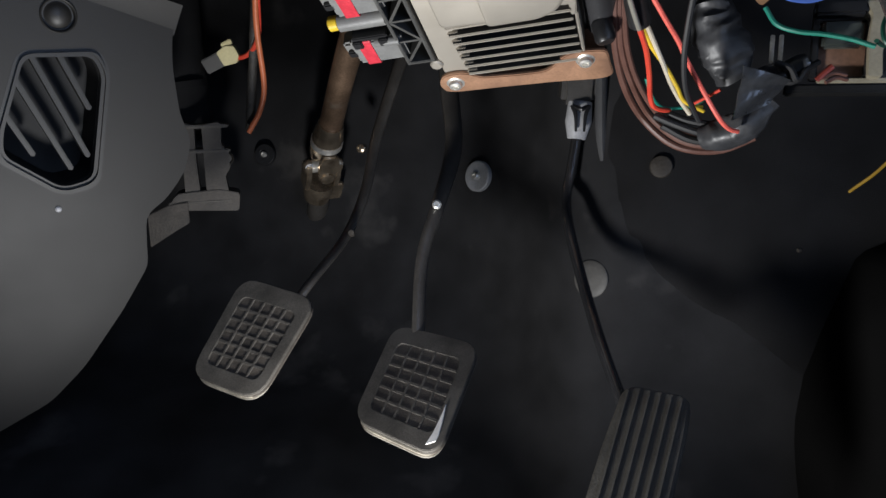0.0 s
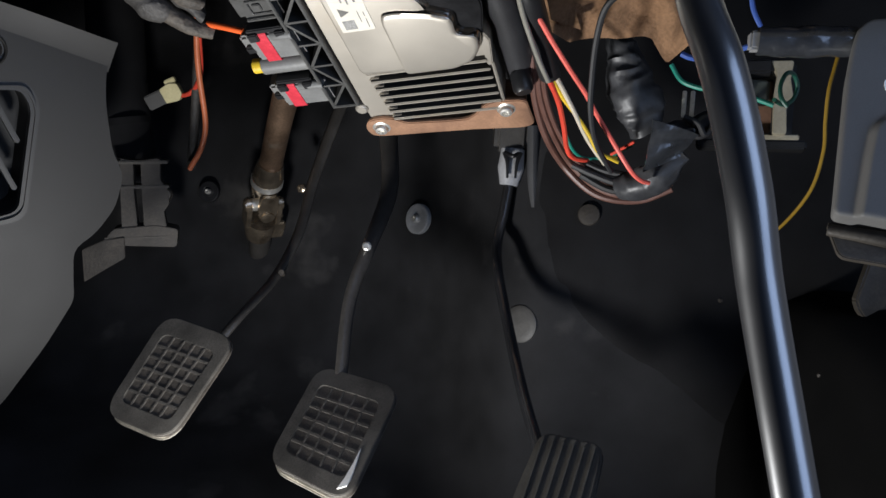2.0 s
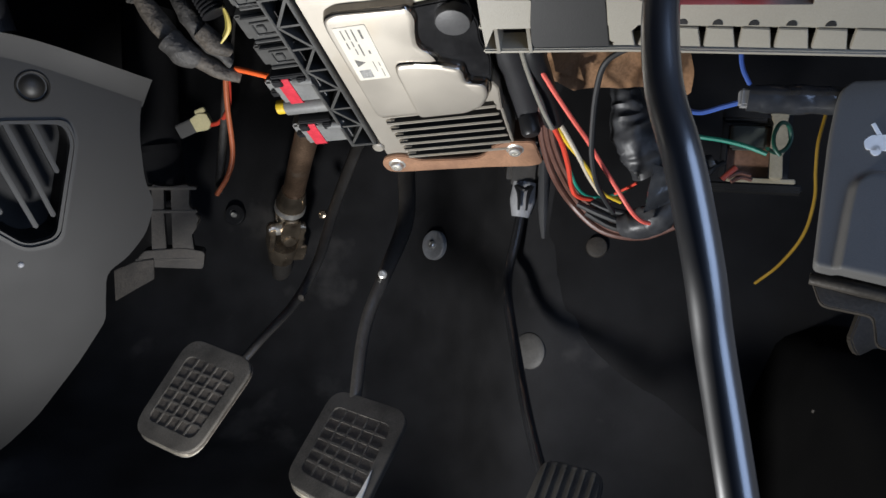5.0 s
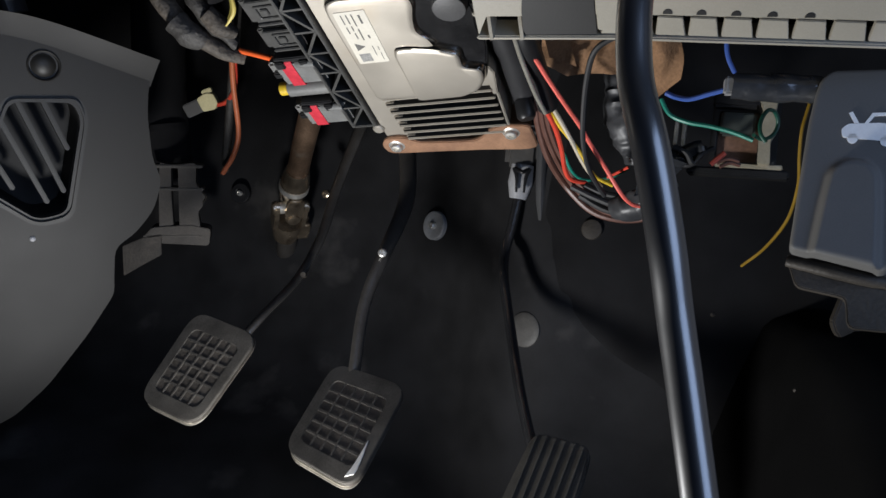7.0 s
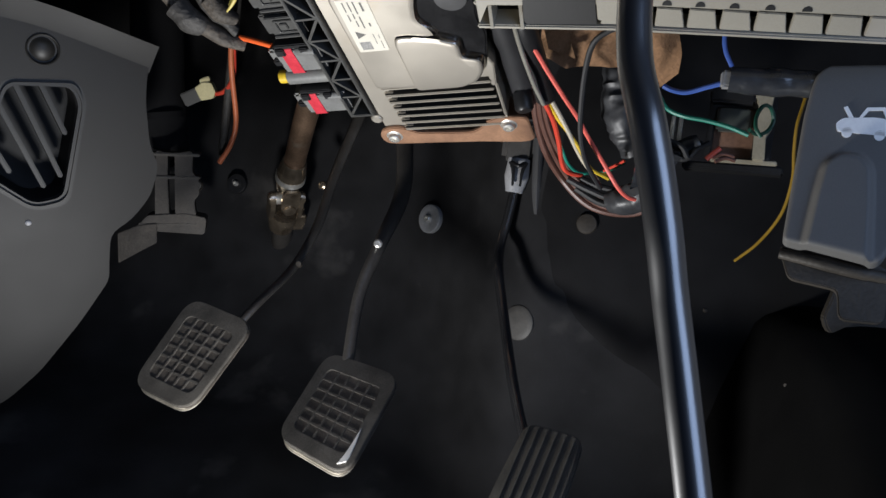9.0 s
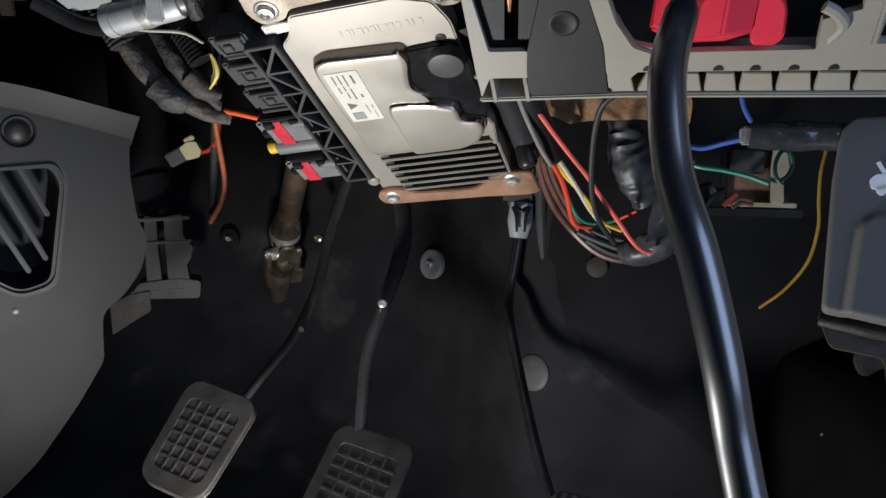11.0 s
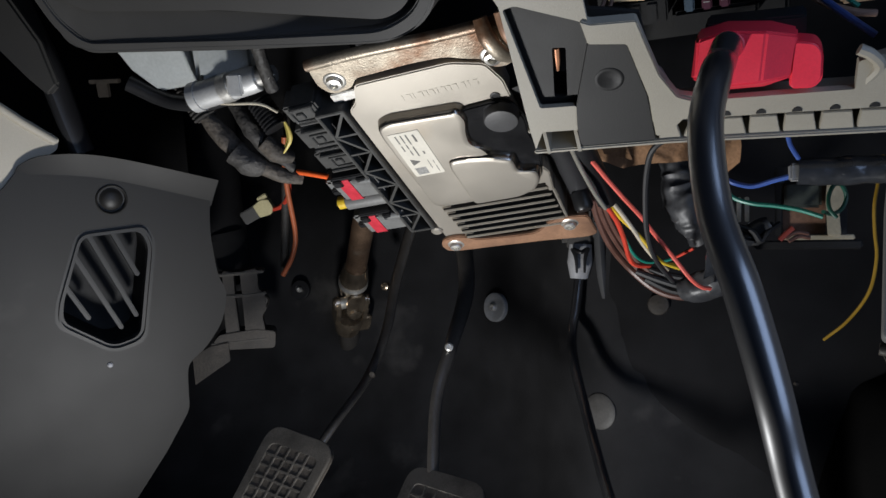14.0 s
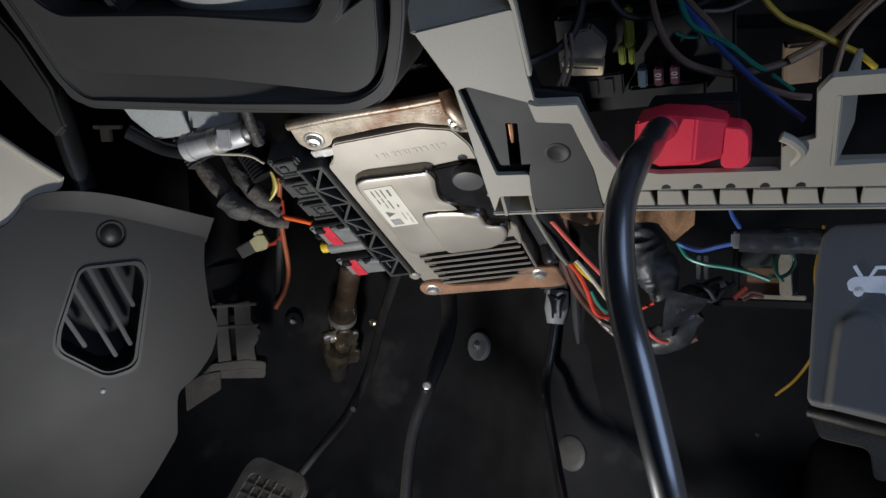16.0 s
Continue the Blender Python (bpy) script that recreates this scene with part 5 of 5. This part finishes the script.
wires("dash_wire", "wires behind the dash frame", "{} wire behind the dash frame", (
    (W_DUSK, 0.00187, [(0.1792, 0.3140, 0.4751), (0.1813, 0.3122, 0.4658), (0.1845, 0.3104, 0.4560), (0.1907, 0.3086, 0.4458), (0.2002, 0.3074, 0.4388), (0.2162, 0.3065, 0.4346), (0.2277, 0.3056, 0.4355), (0.2453, 0.3055, 0.4407), (0.2607, 0.3070, 0.4503), (0.2726, 0.3085, 0.4618), (0.2816, 0.3100, 0.4709)]),
    (W_DUSK, 0.00165, [(0.1910, 0.3060, 0.4742), (0.1984, 0.3040, 0.4658), (0.2074, 0.3020, 0.4564), (0.2174, 0.3000, 0.4418), (0.2294, 0.3007, 0.4301), (0.2443, 0.3013, 0.4246), (0.2549, 0.3020, 0.4234)]),
    (W_BLUE, 0.00150, [(0.1932, 0.3100, 0.4731), (0.2020, 0.3040, 0.4598), (0.2105, 0.2980, 0.4468), (0.2190, 0.2912, 0.4373), (0.2302, 0.2836, 0.4264), (0.2440, 0.2760, 0.4150)]),
    (W_BLUE, 0.00187, [(0.1889, 0.3080, 0.4731), (0.1954, 0.3053, 0.4652), (0.2018, 0.3027, 0.4573), (0.2075, 0.3000, 0.4486)]),
    (W_GREEN, 0.00150, [(0.1906, 0.3030, 0.4715), (0.1935, 0.3020, 0.4638), (0.1976, 0.3010, 0.4573), (0.2054, 0.2995, 0.4528), (0.2151, 0.2975, 0.4475), (0.2252, 0.2960, 0.4394), (0.2308, 0.2950, 0.4360)]),
    (W_GREEN, 0.00110, [(0.2355, 0.3000, 0.4342), (0.2407, 0.3000, 0.4305), (0.2462, 0.3000, 0.4268)]),
    (W_GREEN, 0.00085, [(0.1910, 0.3060, 0.4539), (0.1964, 0.3060, 0.4520), (0.2030, 0.3060, 0.4519)]),
    (W_YELLOW, 0.00150, [(0.2262, 0.2980, 0.4715), (0.2310, 0.2980, 0.4652), (0.2391, 0.2980, 0.4586), (0.2489, 0.2980, 0.4547), (0.2563, 0.2985, 0.4513), (0.2646, 0.3000, 0.4474), (0.2746, 0.3030, 0.4431), (0.2841, 0.3060, 0.4366)]),
    (W_TAN, 0.00235, [(0.2433, 0.3030, 0.4403), (0.2565, 0.3030, 0.4478), (0.2666, 0.3030, 0.4577), (0.2776, 0.3030, 0.4693)]),
    (W_TAN, 0.00130, [(0.2619, 0.2960, 0.4320), (0.2638, 0.2960, 0.4433), (0.2658, 0.2960, 0.4516), (0.2721, 0.2960, 0.4605), (0.2796, 0.2960, 0.4676)]),
    (W_GREY, 0.00100, [(0.2054, 0.3150, 0.4641), (0.2160, 0.3150, 0.4644), (0.2261, 0.3150, 0.4688), (0.2297, 0.3150, 0.4726)]),
    (W_BLACK, 0.00221, [(0.118, 0.320, 0.44), (0.136, 0.318, 0.448), (0.146, 0.318, 0.462), (0.150, 0.318, 0.50)]),
    (W_BLACK, 0.00187, [(0.150, 0.318, 0.50), (0.162, 0.320, 0.470), (0.178, 0.324, 0.462), (0.21, 0.32, 0.47), (0.23, 0.315, 0.485)]),
    (W_DUSK, 0.00102, [(0.139, 0.316, 0.455), (0.140, 0.314, 0.440), (0.134, 0.313, 0.425), (0.131, 0.313, 0.418)]),
    (W_DUSK, 0.00102, [(0.142, 0.316, 0.455), (0.143, 0.314, 0.440), (0.138, 0.313, 0.424), (0.135, 0.313, 0.416)]),
))

# ---- wire bundle under the frame ----
solo("black_sleeve", tube([(0.1225, 0.313, 0.382), (0.1276, 0.3180, 0.3694), (0.1361, 0.3375, 0.3520), (0.1470, 0.3570, 0.3281)], 0.0060, 12, 6), BLACK, "black sleeve around the bundle of wires", "sleeve")
# thin grey tube that draws the highlight on the sleeve's edge
solo("sleeve_highlight", tube([(0.117, 0.305, 0.381), (0.1217, 0.3110, 0.3697), (0.1279, 0.3240, 0.3559), (0.1373, 0.3370, 0.3381), (0.1455, 0.3500, 0.3253)], 0.0013, 10, 6), W_GREY, "pale wire along the black sleeve", "wire", "bundle wires")
wires("bundle_wire", "bundle wires", "{} wire in the loose bundle", (
    (W_PINK, 0.00125, [(0.1130, 0.3120, 0.3800), (0.1230, 0.3180, 0.3679), (0.1341, 0.3253, 0.3573), (0.1431, 0.3327, 0.3460), (0.1541, 0.3400, 0.3327), (0.1648, 0.3467, 0.3202), (0.1723, 0.3533, 0.3100), (0.1849, 0.3600, 0.2939), (0.1969, 0.3623, 0.2784), (0.2040, 0.3647, 0.2724), (0.2097, 0.3670, 0.2706)]),
    (W_RED, 0.00150, [(0.1454, 0.3530, 0.3272), (0.1540, 0.3658, 0.3135), (0.1607, 0.3786, 0.2980), (0.1653, 0.3884, 0.2843), (0.1706, 0.3952, 0.2767), (0.1815, 0.4020, 0.2732)]),
    (W_WHITE, 0.00130, [(0.1488, 0.3530, 0.3288), (0.1560, 0.3618, 0.3190), (0.1650, 0.3706, 0.3059), (0.1727, 0.3778, 0.2941), (0.1801, 0.3834, 0.2846), (0.1891, 0.3890, 0.2748)]),
    (W_YELLOW, 0.00110, [(0.1475, 0.3550, 0.3269), (0.1565, 0.3650, 0.3150), (0.1680, 0.3730, 0.3027), (0.1760, 0.3768, 0.2925), (0.1823, 0.3804, 0.2838), (0.1951, 0.3840, 0.2775)]),
    (W_YELLOW, 0.00100, [(0.1708, 0.3800, 0.2975), (0.1781, 0.3820, 0.2886), (0.1860, 0.3840, 0.2812), (0.1947, 0.3860, 0.2794)]),
    (W_GREEN, 0.00104, [(0.1646, 0.4000, 0.2925), (0.1708, 0.4052, 0.2809), (0.1780, 0.4104, 0.2740), (0.1857, 0.4124, 0.2724), (0.1972, 0.4112, 0.2751), (0.2093, 0.4100, 0.2829)]),
    (W_BROWN, 0.00210, [(0.1400, 0.3950, 0.3480), (0.1425, 0.4000, 0.3290), (0.1473, 0.4100, 0.3070), (0.1571, 0.4200, 0.2838), (0.1714, 0.4300, 0.2638), (0.1879, 0.4260, 0.2495), (0.2033, 0.4220, 0.2445), (0.2217, 0.4180, 0.2460), (0.2380, 0.4120, 0.2560)]),
    (W_BROWN, 0.00190, [(0.1430, 0.3950, 0.3490), (0.1450, 0.4000, 0.3307), (0.1507, 0.4093, 0.3073), (0.1610, 0.4187, 0.2861), (0.1754, 0.4280, 0.2657), (0.1907, 0.4233, 0.2532), (0.2042, 0.4187, 0.2488), (0.2200, 0.4140, 0.2507), (0.2360, 0.4080, 0.2610)]),
    (W_BROWN, 0.00170, [(0.1460, 0.3950, 0.3480), (0.1481, 0.4000, 0.3292), (0.1540, 0.4084, 0.3077), (0.1641, 0.4168, 0.2875), (0.1773, 0.4202, 0.2698), (0.1921, 0.4186, 0.2582), (0.2041, 0.4170, 0.2531)]),
    (W_BLACK, 0.00150, [(0.1762, 0.3000, 0.3747), (0.1673, 0.3047, 0.3701), (0.1617, 0.3094, 0.3635), (0.1611, 0.3181, 0.3506), (0.1631, 0.3289, 0.3321), (0.1669, 0.3403, 0.3126), (0.1745, 0.3531, 0.2939), (0.1875, 0.3660, 0.2759)]),
    (W_BLACK, 0.00210, [(0.1721, 0.4000, 0.2708), (0.1857, 0.3960, 0.2661), (0.2008, 0.3920, 0.2627), (0.2202, 0.3880, 0.2638)]),
    (W_BLACK, 0.00230, [(0.1789, 0.4050, 0.2639), (0.1950, 0.4017, 0.2568), (0.2101, 0.3983, 0.2564), (0.2260, 0.3950, 0.2605)]),
    (W_BLACK, 0.00200, [(0.1806, 0.4000, 0.2720), (0.1907, 0.3967, 0.2691), (0.2039, 0.3933, 0.2678), (0.2185, 0.3900, 0.2678)]),
    (W_RED, 0.00092, [(0.1944, 0.4000, 0.2784), (0.1993, 0.3940, 0.2837), (0.2039, 0.3880, 0.2890)]),
))


solo("taped_joint", crumple([(0.1911, 0.4020, 0.3490), (0.1940, 0.3970, 0.3337), (0.1988, 0.3930, 0.3206), (0.2052, 0.3900, 0.3081), (0.2095, 0.3880, 0.2950)], [0.007, 0.0110, 0.0140, 0.0132, 0.0090], 1, 0.95, 1.2), TAPE, "crumpled black taped wire bundle", "taped wires")
solo("taped_joint", crumple([(0.2020, 0.3960, 0.2600), (0.2100, 0.3880, 0.2640), (0.2190, 0.3800, 0.2720), (0.2290, 0.3760, 0.2860)], [0.0085, 0.0110, 0.0105, 0.005], 5, 0.9, 0.8), TAPE, "crumpled glossy black tape wrap", "taped wires")


def tape_flag_at(u, v):
    """A stiff folded end of tape that stands off the bundle."""
    top = Vector((0.2063, 0.3660, 0.3059)).lerp(Vector((0.2330, 0.3687, 0.2985)), u)
    low = Vector((0.2053, 0.3700, 0.2760)).lerp(Vector((0.2250, 0.3693, 0.2850)), u)
    p = top.lerp(low, v)
    return p + Vector((0, -1, 0.2)) * (0.0030 * math.sin(3.2 * u + 1.5 * v) + 0.0018 * abs(math.sin(6 * v + 2 * u)))


solo("tape_flag", sheet(tape_flag_at, lin(0, 1, 18), lin(0, 1, 14), 0.0012, (0, 1, 0.1)), GLOSSTAPE, "stiff folded flap of glossy black tape", "tape")
solo("taped_joint", crumple([(0.2200, 0.380, 0.2930), (0.2260, 0.378, 0.2980), (0.2330, 0.376, 0.3020), (0.2420, 0.374, 0.3080)], [0.0060, 0.0070, 0.0066, 0.004], 9, 0.9, 0.8), GLOSSTAPE, "glossy black taped wire joint", "taped wires")


def felt_at(u, v):
    """A creased flap of felt hanging under the frame, longer at one end."""
    a, b = Vector((0.139, 0.362, 0.378)), Vector((0.213, 0.350, 0.384))
    drop = interp(u, (0, 0.2, 0.45, 0.75, 0.88, 1), (0.030, 0.036, 0.034, 0.036, 0.048, 0.038))
    p = a.lerp(b, u) + Vector((0.004, 0.012, -drop)) * v
    fold = abs((u * 3.1 + v * 0.9) % 1.0 - 0.5) * 0.013 + abs((u * 1.7 - v * 1.4 + 0.3) % 1.0 - 0.5) * 0.007
    return p + Vector((0, -1, 0.25)) * fold + Vector(noise.noise_vector(p * 60)) * 0.0015


solo("brown_felt_pad", sheet(felt_at, lin(0, 1, 46), lin(0, 1, 20), 0.0018, (0, 1, 0.2)), FELTBROWN, "creased brown felt flap under the dash frame", "felt pad")


def felt_end_at(u, v):
    p = Vector((0.1385, 0.350, 0.3700)).lerp(Vector((0.1540, 0.352, 0.3660)), u) + Vector((0.006, 0.004, -0.015)) * v
    return p + Vector((0, -1, 0)) * 0.003 * math.sin(4 * u + 3 * v)


solo("brown_felt_pad", sheet(felt_end_at, lin(0, 1, 12), lin(0, 1, 10), 0.0018, (0, 1, 0.2)), FELTBROWN, "small dark brown felt corner beside the wires", "felt pad")

# relay carrier behind the lever
rc = thing("relay_carrier", (0.262, 0.37, 0.295), "cream framed relay carrier with a dark board", "relay carrier")
RC = axes((0.2505, 0.3805, 0.298), (0.92, -0.36, 0.1), (0, 0.35, 0.93))
part("frame", ring(rect(-2, 36, 0, 40), rect(2, 25, 1.5, 32), -14, -6, 0.8), BLACK, rc, m=RC)
part("board", box(0, 36, 1, 39, -16, -11), BOARDIN, rc, m=RC)
part("cover", box(-2, 24, 33, 41, -8, 3, 1.5), BLACK, rc, m=RC)
part("relay_case", box(3, 23, 17, 31, -10, -3, 1.5), RELAYGREEN, rc, "grey-green relay case", RC)
part("post", prism(round_poly([(26, 0), (33, 0), (32, 14), (35, 20), (33, 30), (34, 40), (22, 40), (26, 33), (25, 20)], 1.5, 3), -10, 2, 0.8), BOARD, rc, m=RC)
part("lower_bar", box(2, 40, -2, 1.0, -11, -6, 0.6), BOARD, rc, m=RC)
part("base", box(-14, 44, -7, -2.2, -22, -6, 1), FUSEBLACK, rc, m=RC)
for x in (-23, -18.5):
    part("metal_tab", box(x, x + 2.4, 9, 24, -4, 0, 0.4), STEEL, rc, m=RC)
wires("carrier_wire", "wires at the relay carrier", "{} wire at the relay carrier", (
    (W_GREEN, 0.0012, [(0.2104, 0.3620, 0.3357), (0.2155, 0.3572, 0.3283), (0.2244, 0.3524, 0.3255), (0.2358, 0.3476, 0.3250), (0.2471, 0.3428, 0.3235), (0.2570, 0.3380, 0.3208)]),
    # green loop darkened in colour for the shade it hangs in
    (wire_mat("shaded_green", (0.012, 0.075, 0.05)), 0.0011, [(0.2567, 0.3380, 0.3236), (0.2648, 0.3450, 0.3205), (0.2717, 0.3500, 0.3226), (0.2738, 0.3520, 0.3287), (0.2696, 0.3500, 0.3351), (0.2641, 0.3460, 0.3359), (0.2604, 0.3420, 0.3307), (0.2600, 0.3380, 0.3250), (0.2632, 0.3360, 0.3207)]),
    (W_BLACK, 0.0017, [(0.2239, 0.3700, 0.3075), (0.2312, 0.3680, 0.3050), (0.2363, 0.3680, 0.2991), (0.2412, 0.3700, 0.3043), (0.2485, 0.3740, 0.3075)]),
    (W_BLACK, 0.0017, [(0.2265, 0.3720, 0.2993), (0.2344, 0.3700, 0.2973), (0.2403, 0.3700, 0.3023), (0.2443, 0.3740, 0.3076)]),
    (wire_mat("dull_red", (0.22, 0.04, 0.03)), 0.0016, [(0.2476, 0.3700, 0.2987), (0.2509, 0.3700, 0.3025), (0.2544, 0.3700, 0.3062)]),
    (W_BROWN, 0.0012, [(0.2520, 0.3730, 0.2990), (0.2580, 0.3740, 0.3020), (0.2650, 0.3740, 0.3010)]),
    (W_BROWN, 0.0012, [(0.2540, 0.3730, 0.2970), (0.2600, 0.3740, 0.2995), (0.2660, 0.3740, 0.2985)]),
    (W_BLUE, 0.0011, [(0.2200, 0.3000, 0.3880), (0.2208, 0.3000, 0.3741), (0.2228, 0.3000, 0.3665), (0.2273, 0.3000, 0.3595)]),
    (W_BLUE, 0.0013, [(0.2040, 0.3280, 0.3440), (0.2081, 0.3250, 0.3427), (0.2134, 0.3173, 0.3432), (0.2204, 0.3097, 0.3475), (0.2261, 0.3020, 0.3513)]),
    # yellow toned down along the whole wire to stand for the shadow on it
    (wire_mat("shaded_yellow", (0.21, 0.125, 0.012)), 0.0009, [(0.2760, 0.3225, 0.3560), (0.2753, 0.3220, 0.3493), (0.2741, 0.3207, 0.3407), (0.2732, 0.3194, 0.3307), (0.2763, 0.3221, 0.3169), (0.2813, 0.3269, 0.3007), (0.2835, 0.3347, 0.2791), (0.2810, 0.3489, 0.2567), (0.2756, 0.3630, 0.2390)]),
))
blk = thing("taped_module", (0.245, 0.295, 0.345), "black taped module with two blue wires", "module")
part("body", tube([(0.2275, 0.3005, 0.3534), (0.2398, 0.2973, 0.3538), (0.2516, 0.2937, 0.3549), (0.2660, 0.2890, 0.3558)], [0.0058, 0.0066, 0.0066, 0.0058], 18, 8, rough=0.12), GLOSSTAPE, blk)
part("end_cap", box(-3, 4, -4, 4, -4, 4, 1), WASHER, blk, "grey end of the joint", axes((0.227, 0.301, 0.353), (0.96, -0.2, 0.05), (0, 0.3, 0.95)))

# ---- bonnet release lever ----
LV = axes((0.2465, 0.2425, 0.2925), (0.90, -0.40, 0.10), (0.22, 0.48, 0.85))
lever = thing("bonnet_release", (0.27, 0.24, 0.28), "blue-grey plastic bonnet release lever with a white car symbol", "lever")


def lever_at(u, v):
    """The lever's face: soft edges, and a soft finger ridge that runs out at its lower edge."""
    low, high = 1 - 5 * u, 86 + 1.5 * u
    y = low + (high - low) * v
    inset = 0.0
    for r, d in ((7.0, high - y), (3.0, y - low)):
        if d < r:
            inset += r - math.sqrt(max(0, r * r - (r - d) ** 2))
    left = interp(y, (0, 60, 75, 86), (-0.6, 0.4, 1.8, 4.0)) + inset
    right = interp(y, (-4, 6, 82), (37.5, 42, 42)) - inset
    x = left + (right - left) * u
    edge = min(x - left, right - x, y - low, high - y, 1.8) / 1.8
    z = -1.8 * (1 - math.sqrt(max(0, 1 - (1 - edge) ** 2)))
    if y < 33.5:
        inside = interp(y, (-4, 24, 33.5), (13.9, 11.8, 10.7)) - abs(x - 20.5)
    else:
        inside = 10.7 - math.hypot(x - 20.5, y - 33.5)
    k = min(max((inside + 0.6) / 3.4, 0), 1)
    return LV @ Vector((x, y, z + 3.6 * k * k * (3 - 2 * k)))


face = sheet(lever_at, [0, 0.006, 0.014, 0.025, 0.04] + lin(0.06, 0.94, 56) + [0.96, 0.975, 0.986, 0.994, 1], [0, 0.003, 0.007, 0.012, 0.02] + lin(0.03, 0.6, 44) + lin(0.63, 0.9, 8) + lin(0.915, 1, 14), 0.009, -(LV.to_3x3() @ Vector((0, 0, 1))).normalized())
part("face", face, LEVER, lever)
part("skirt", prism(round_poly([(2, 6), (35, 3), (40, 12), (39, 80), (9, 83), (5, 70)], 4, 4), -18, -8, 1.0), LEVER, lever, m=LV)
# car symbol with its bonnet up
symbol = add(prism(round_poly([(17, 58), (41, 57), (42, 61), (38, 65), (33, 65.5), (19, 64.5), (16, 62)], 1.2, 3), 0, 0.35), prism([(26, 65), (29, 70), (37, 70.5), (39.5, 65), (38, 65), (36, 69), (30, 68.5), (27.6, 65)], 0, 0.35))
add(symbol, prism([(18.6, 69.5), (20.2, 70.3), (23.6, 65.0), (21.5, 64.8)], 0, 0.35))
add(symbol, lathe([(2.4, 0), (2.4, 0.35), (0, 0.35)], 16, Matrix.Translation((21.5, 57.8, 0))))
add(symbol, lathe([(2.4, 0), (2.4, 0.35), (0, 0.35)], 16, Matrix.Translation((36, 57.2, 0))))
part("symbol", symbol, PRINT, lever, "white car symbol", LV @ Matrix.Translation((-0.3, -4.5, 0)) @ Matrix.Diagonal((0.87, 1, 1, 1)))
part("mount", prism(round_poly([(-2, 3), (36, 0), (44, -3), (43, -26), (26, -27), (24, -14), (4, -12)], 3, 3), -20, -15, 1.5), DULLDARK, lever, "bent grey-brown metal lever mount", LV)
part("mount_fold", tube([(-1, -1, -15), (14, -3, -14), (28, -5, -14), (42, -6, -15)], [2.4, 3.0, 3.0, 2.6], 12, 5, rough=0.1), DULLDARK, lever, m=LV)

# ---- right-hand side: sill carpet, seal ----
def hump_at(y, s):
    """Carpet over the sill: s goes from the floor up its face and over the top."""
    x = 0.286 + 0.03 * math.sin((y - 0.1) * 3)
    top = interp(y, (-0.6, 0.15, 0.30, 0.36, 0.42, 0.48), (0.14, 0.17, 0.212, 0.210, 0.190, 0.17))
    if s < 0.6:
        p = Vector((x - 0.02 + 0.035 * (s / 0.6) ** 2, y, top * 0.93 * s / 0.6))
    else:
        t = (s - 0.6) / 0.4
        p = Vector((x + 0.015 + 0.10 * t, y, top * (0.93 + 0.07 * min(1, t * 4))))
    return p + Vector((-1, 0, 0.6)) * (0.003 * noise.noise(p * 16) + 0.001 * noise.noise(p * 70))


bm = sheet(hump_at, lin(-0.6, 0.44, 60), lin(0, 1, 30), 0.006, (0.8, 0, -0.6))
solo("sill_carpet", bm, SILLSHADE, "black carpet rising over the door sill", "carpet", kind="structure")
seal = tube([(0.395, 0.34, 0.34), (0.385, 0.31, 0.27), (0.360, 0.265, 0.22), (0.338, 0.215, 0.175), (0.328, 0.12, 0.16), (0.325, -0.4, 0.15)], 0.016, 14, 8)
solo("door_seal", seal, FUSEBLACK, "dark rubber door seal along the opening", "seal", kind="structure")
flat_piece("kick_panel", [(0.3307, 0.3482, 0.2136), (0.3375, 0.3559, 0.2334), (0.3556, 0.3651, 0.2568), (0.378, 0.366, 0.2583), (0.386, 0.3361, 0.1795), (0.3541, 0.3379, 0.1854), (0.3479, 0.3392, 0.189), (0.3328, 0.3463, 0.2083)], 0.006, DULLDARK, "grey-brown metal edge beside the sill carpet", "panel")
for p in ((0.2911, 0.4345, 0.1728), (0.3122, 0.3335, 0.1727)):
    solo("trim_clip", lathe([(0.0018, -0.004), (0.0018, 0), (0.0010, 0.001), (0, 0.001)], 10, Matrix.Translation(p) @ Vector((-0.8, -0.5, 0.2)).to_track_quat("Z", "Y").to_matrix().to_4x4()), DULL, "small clip head in the sill carpet", "clip", "sill clips")
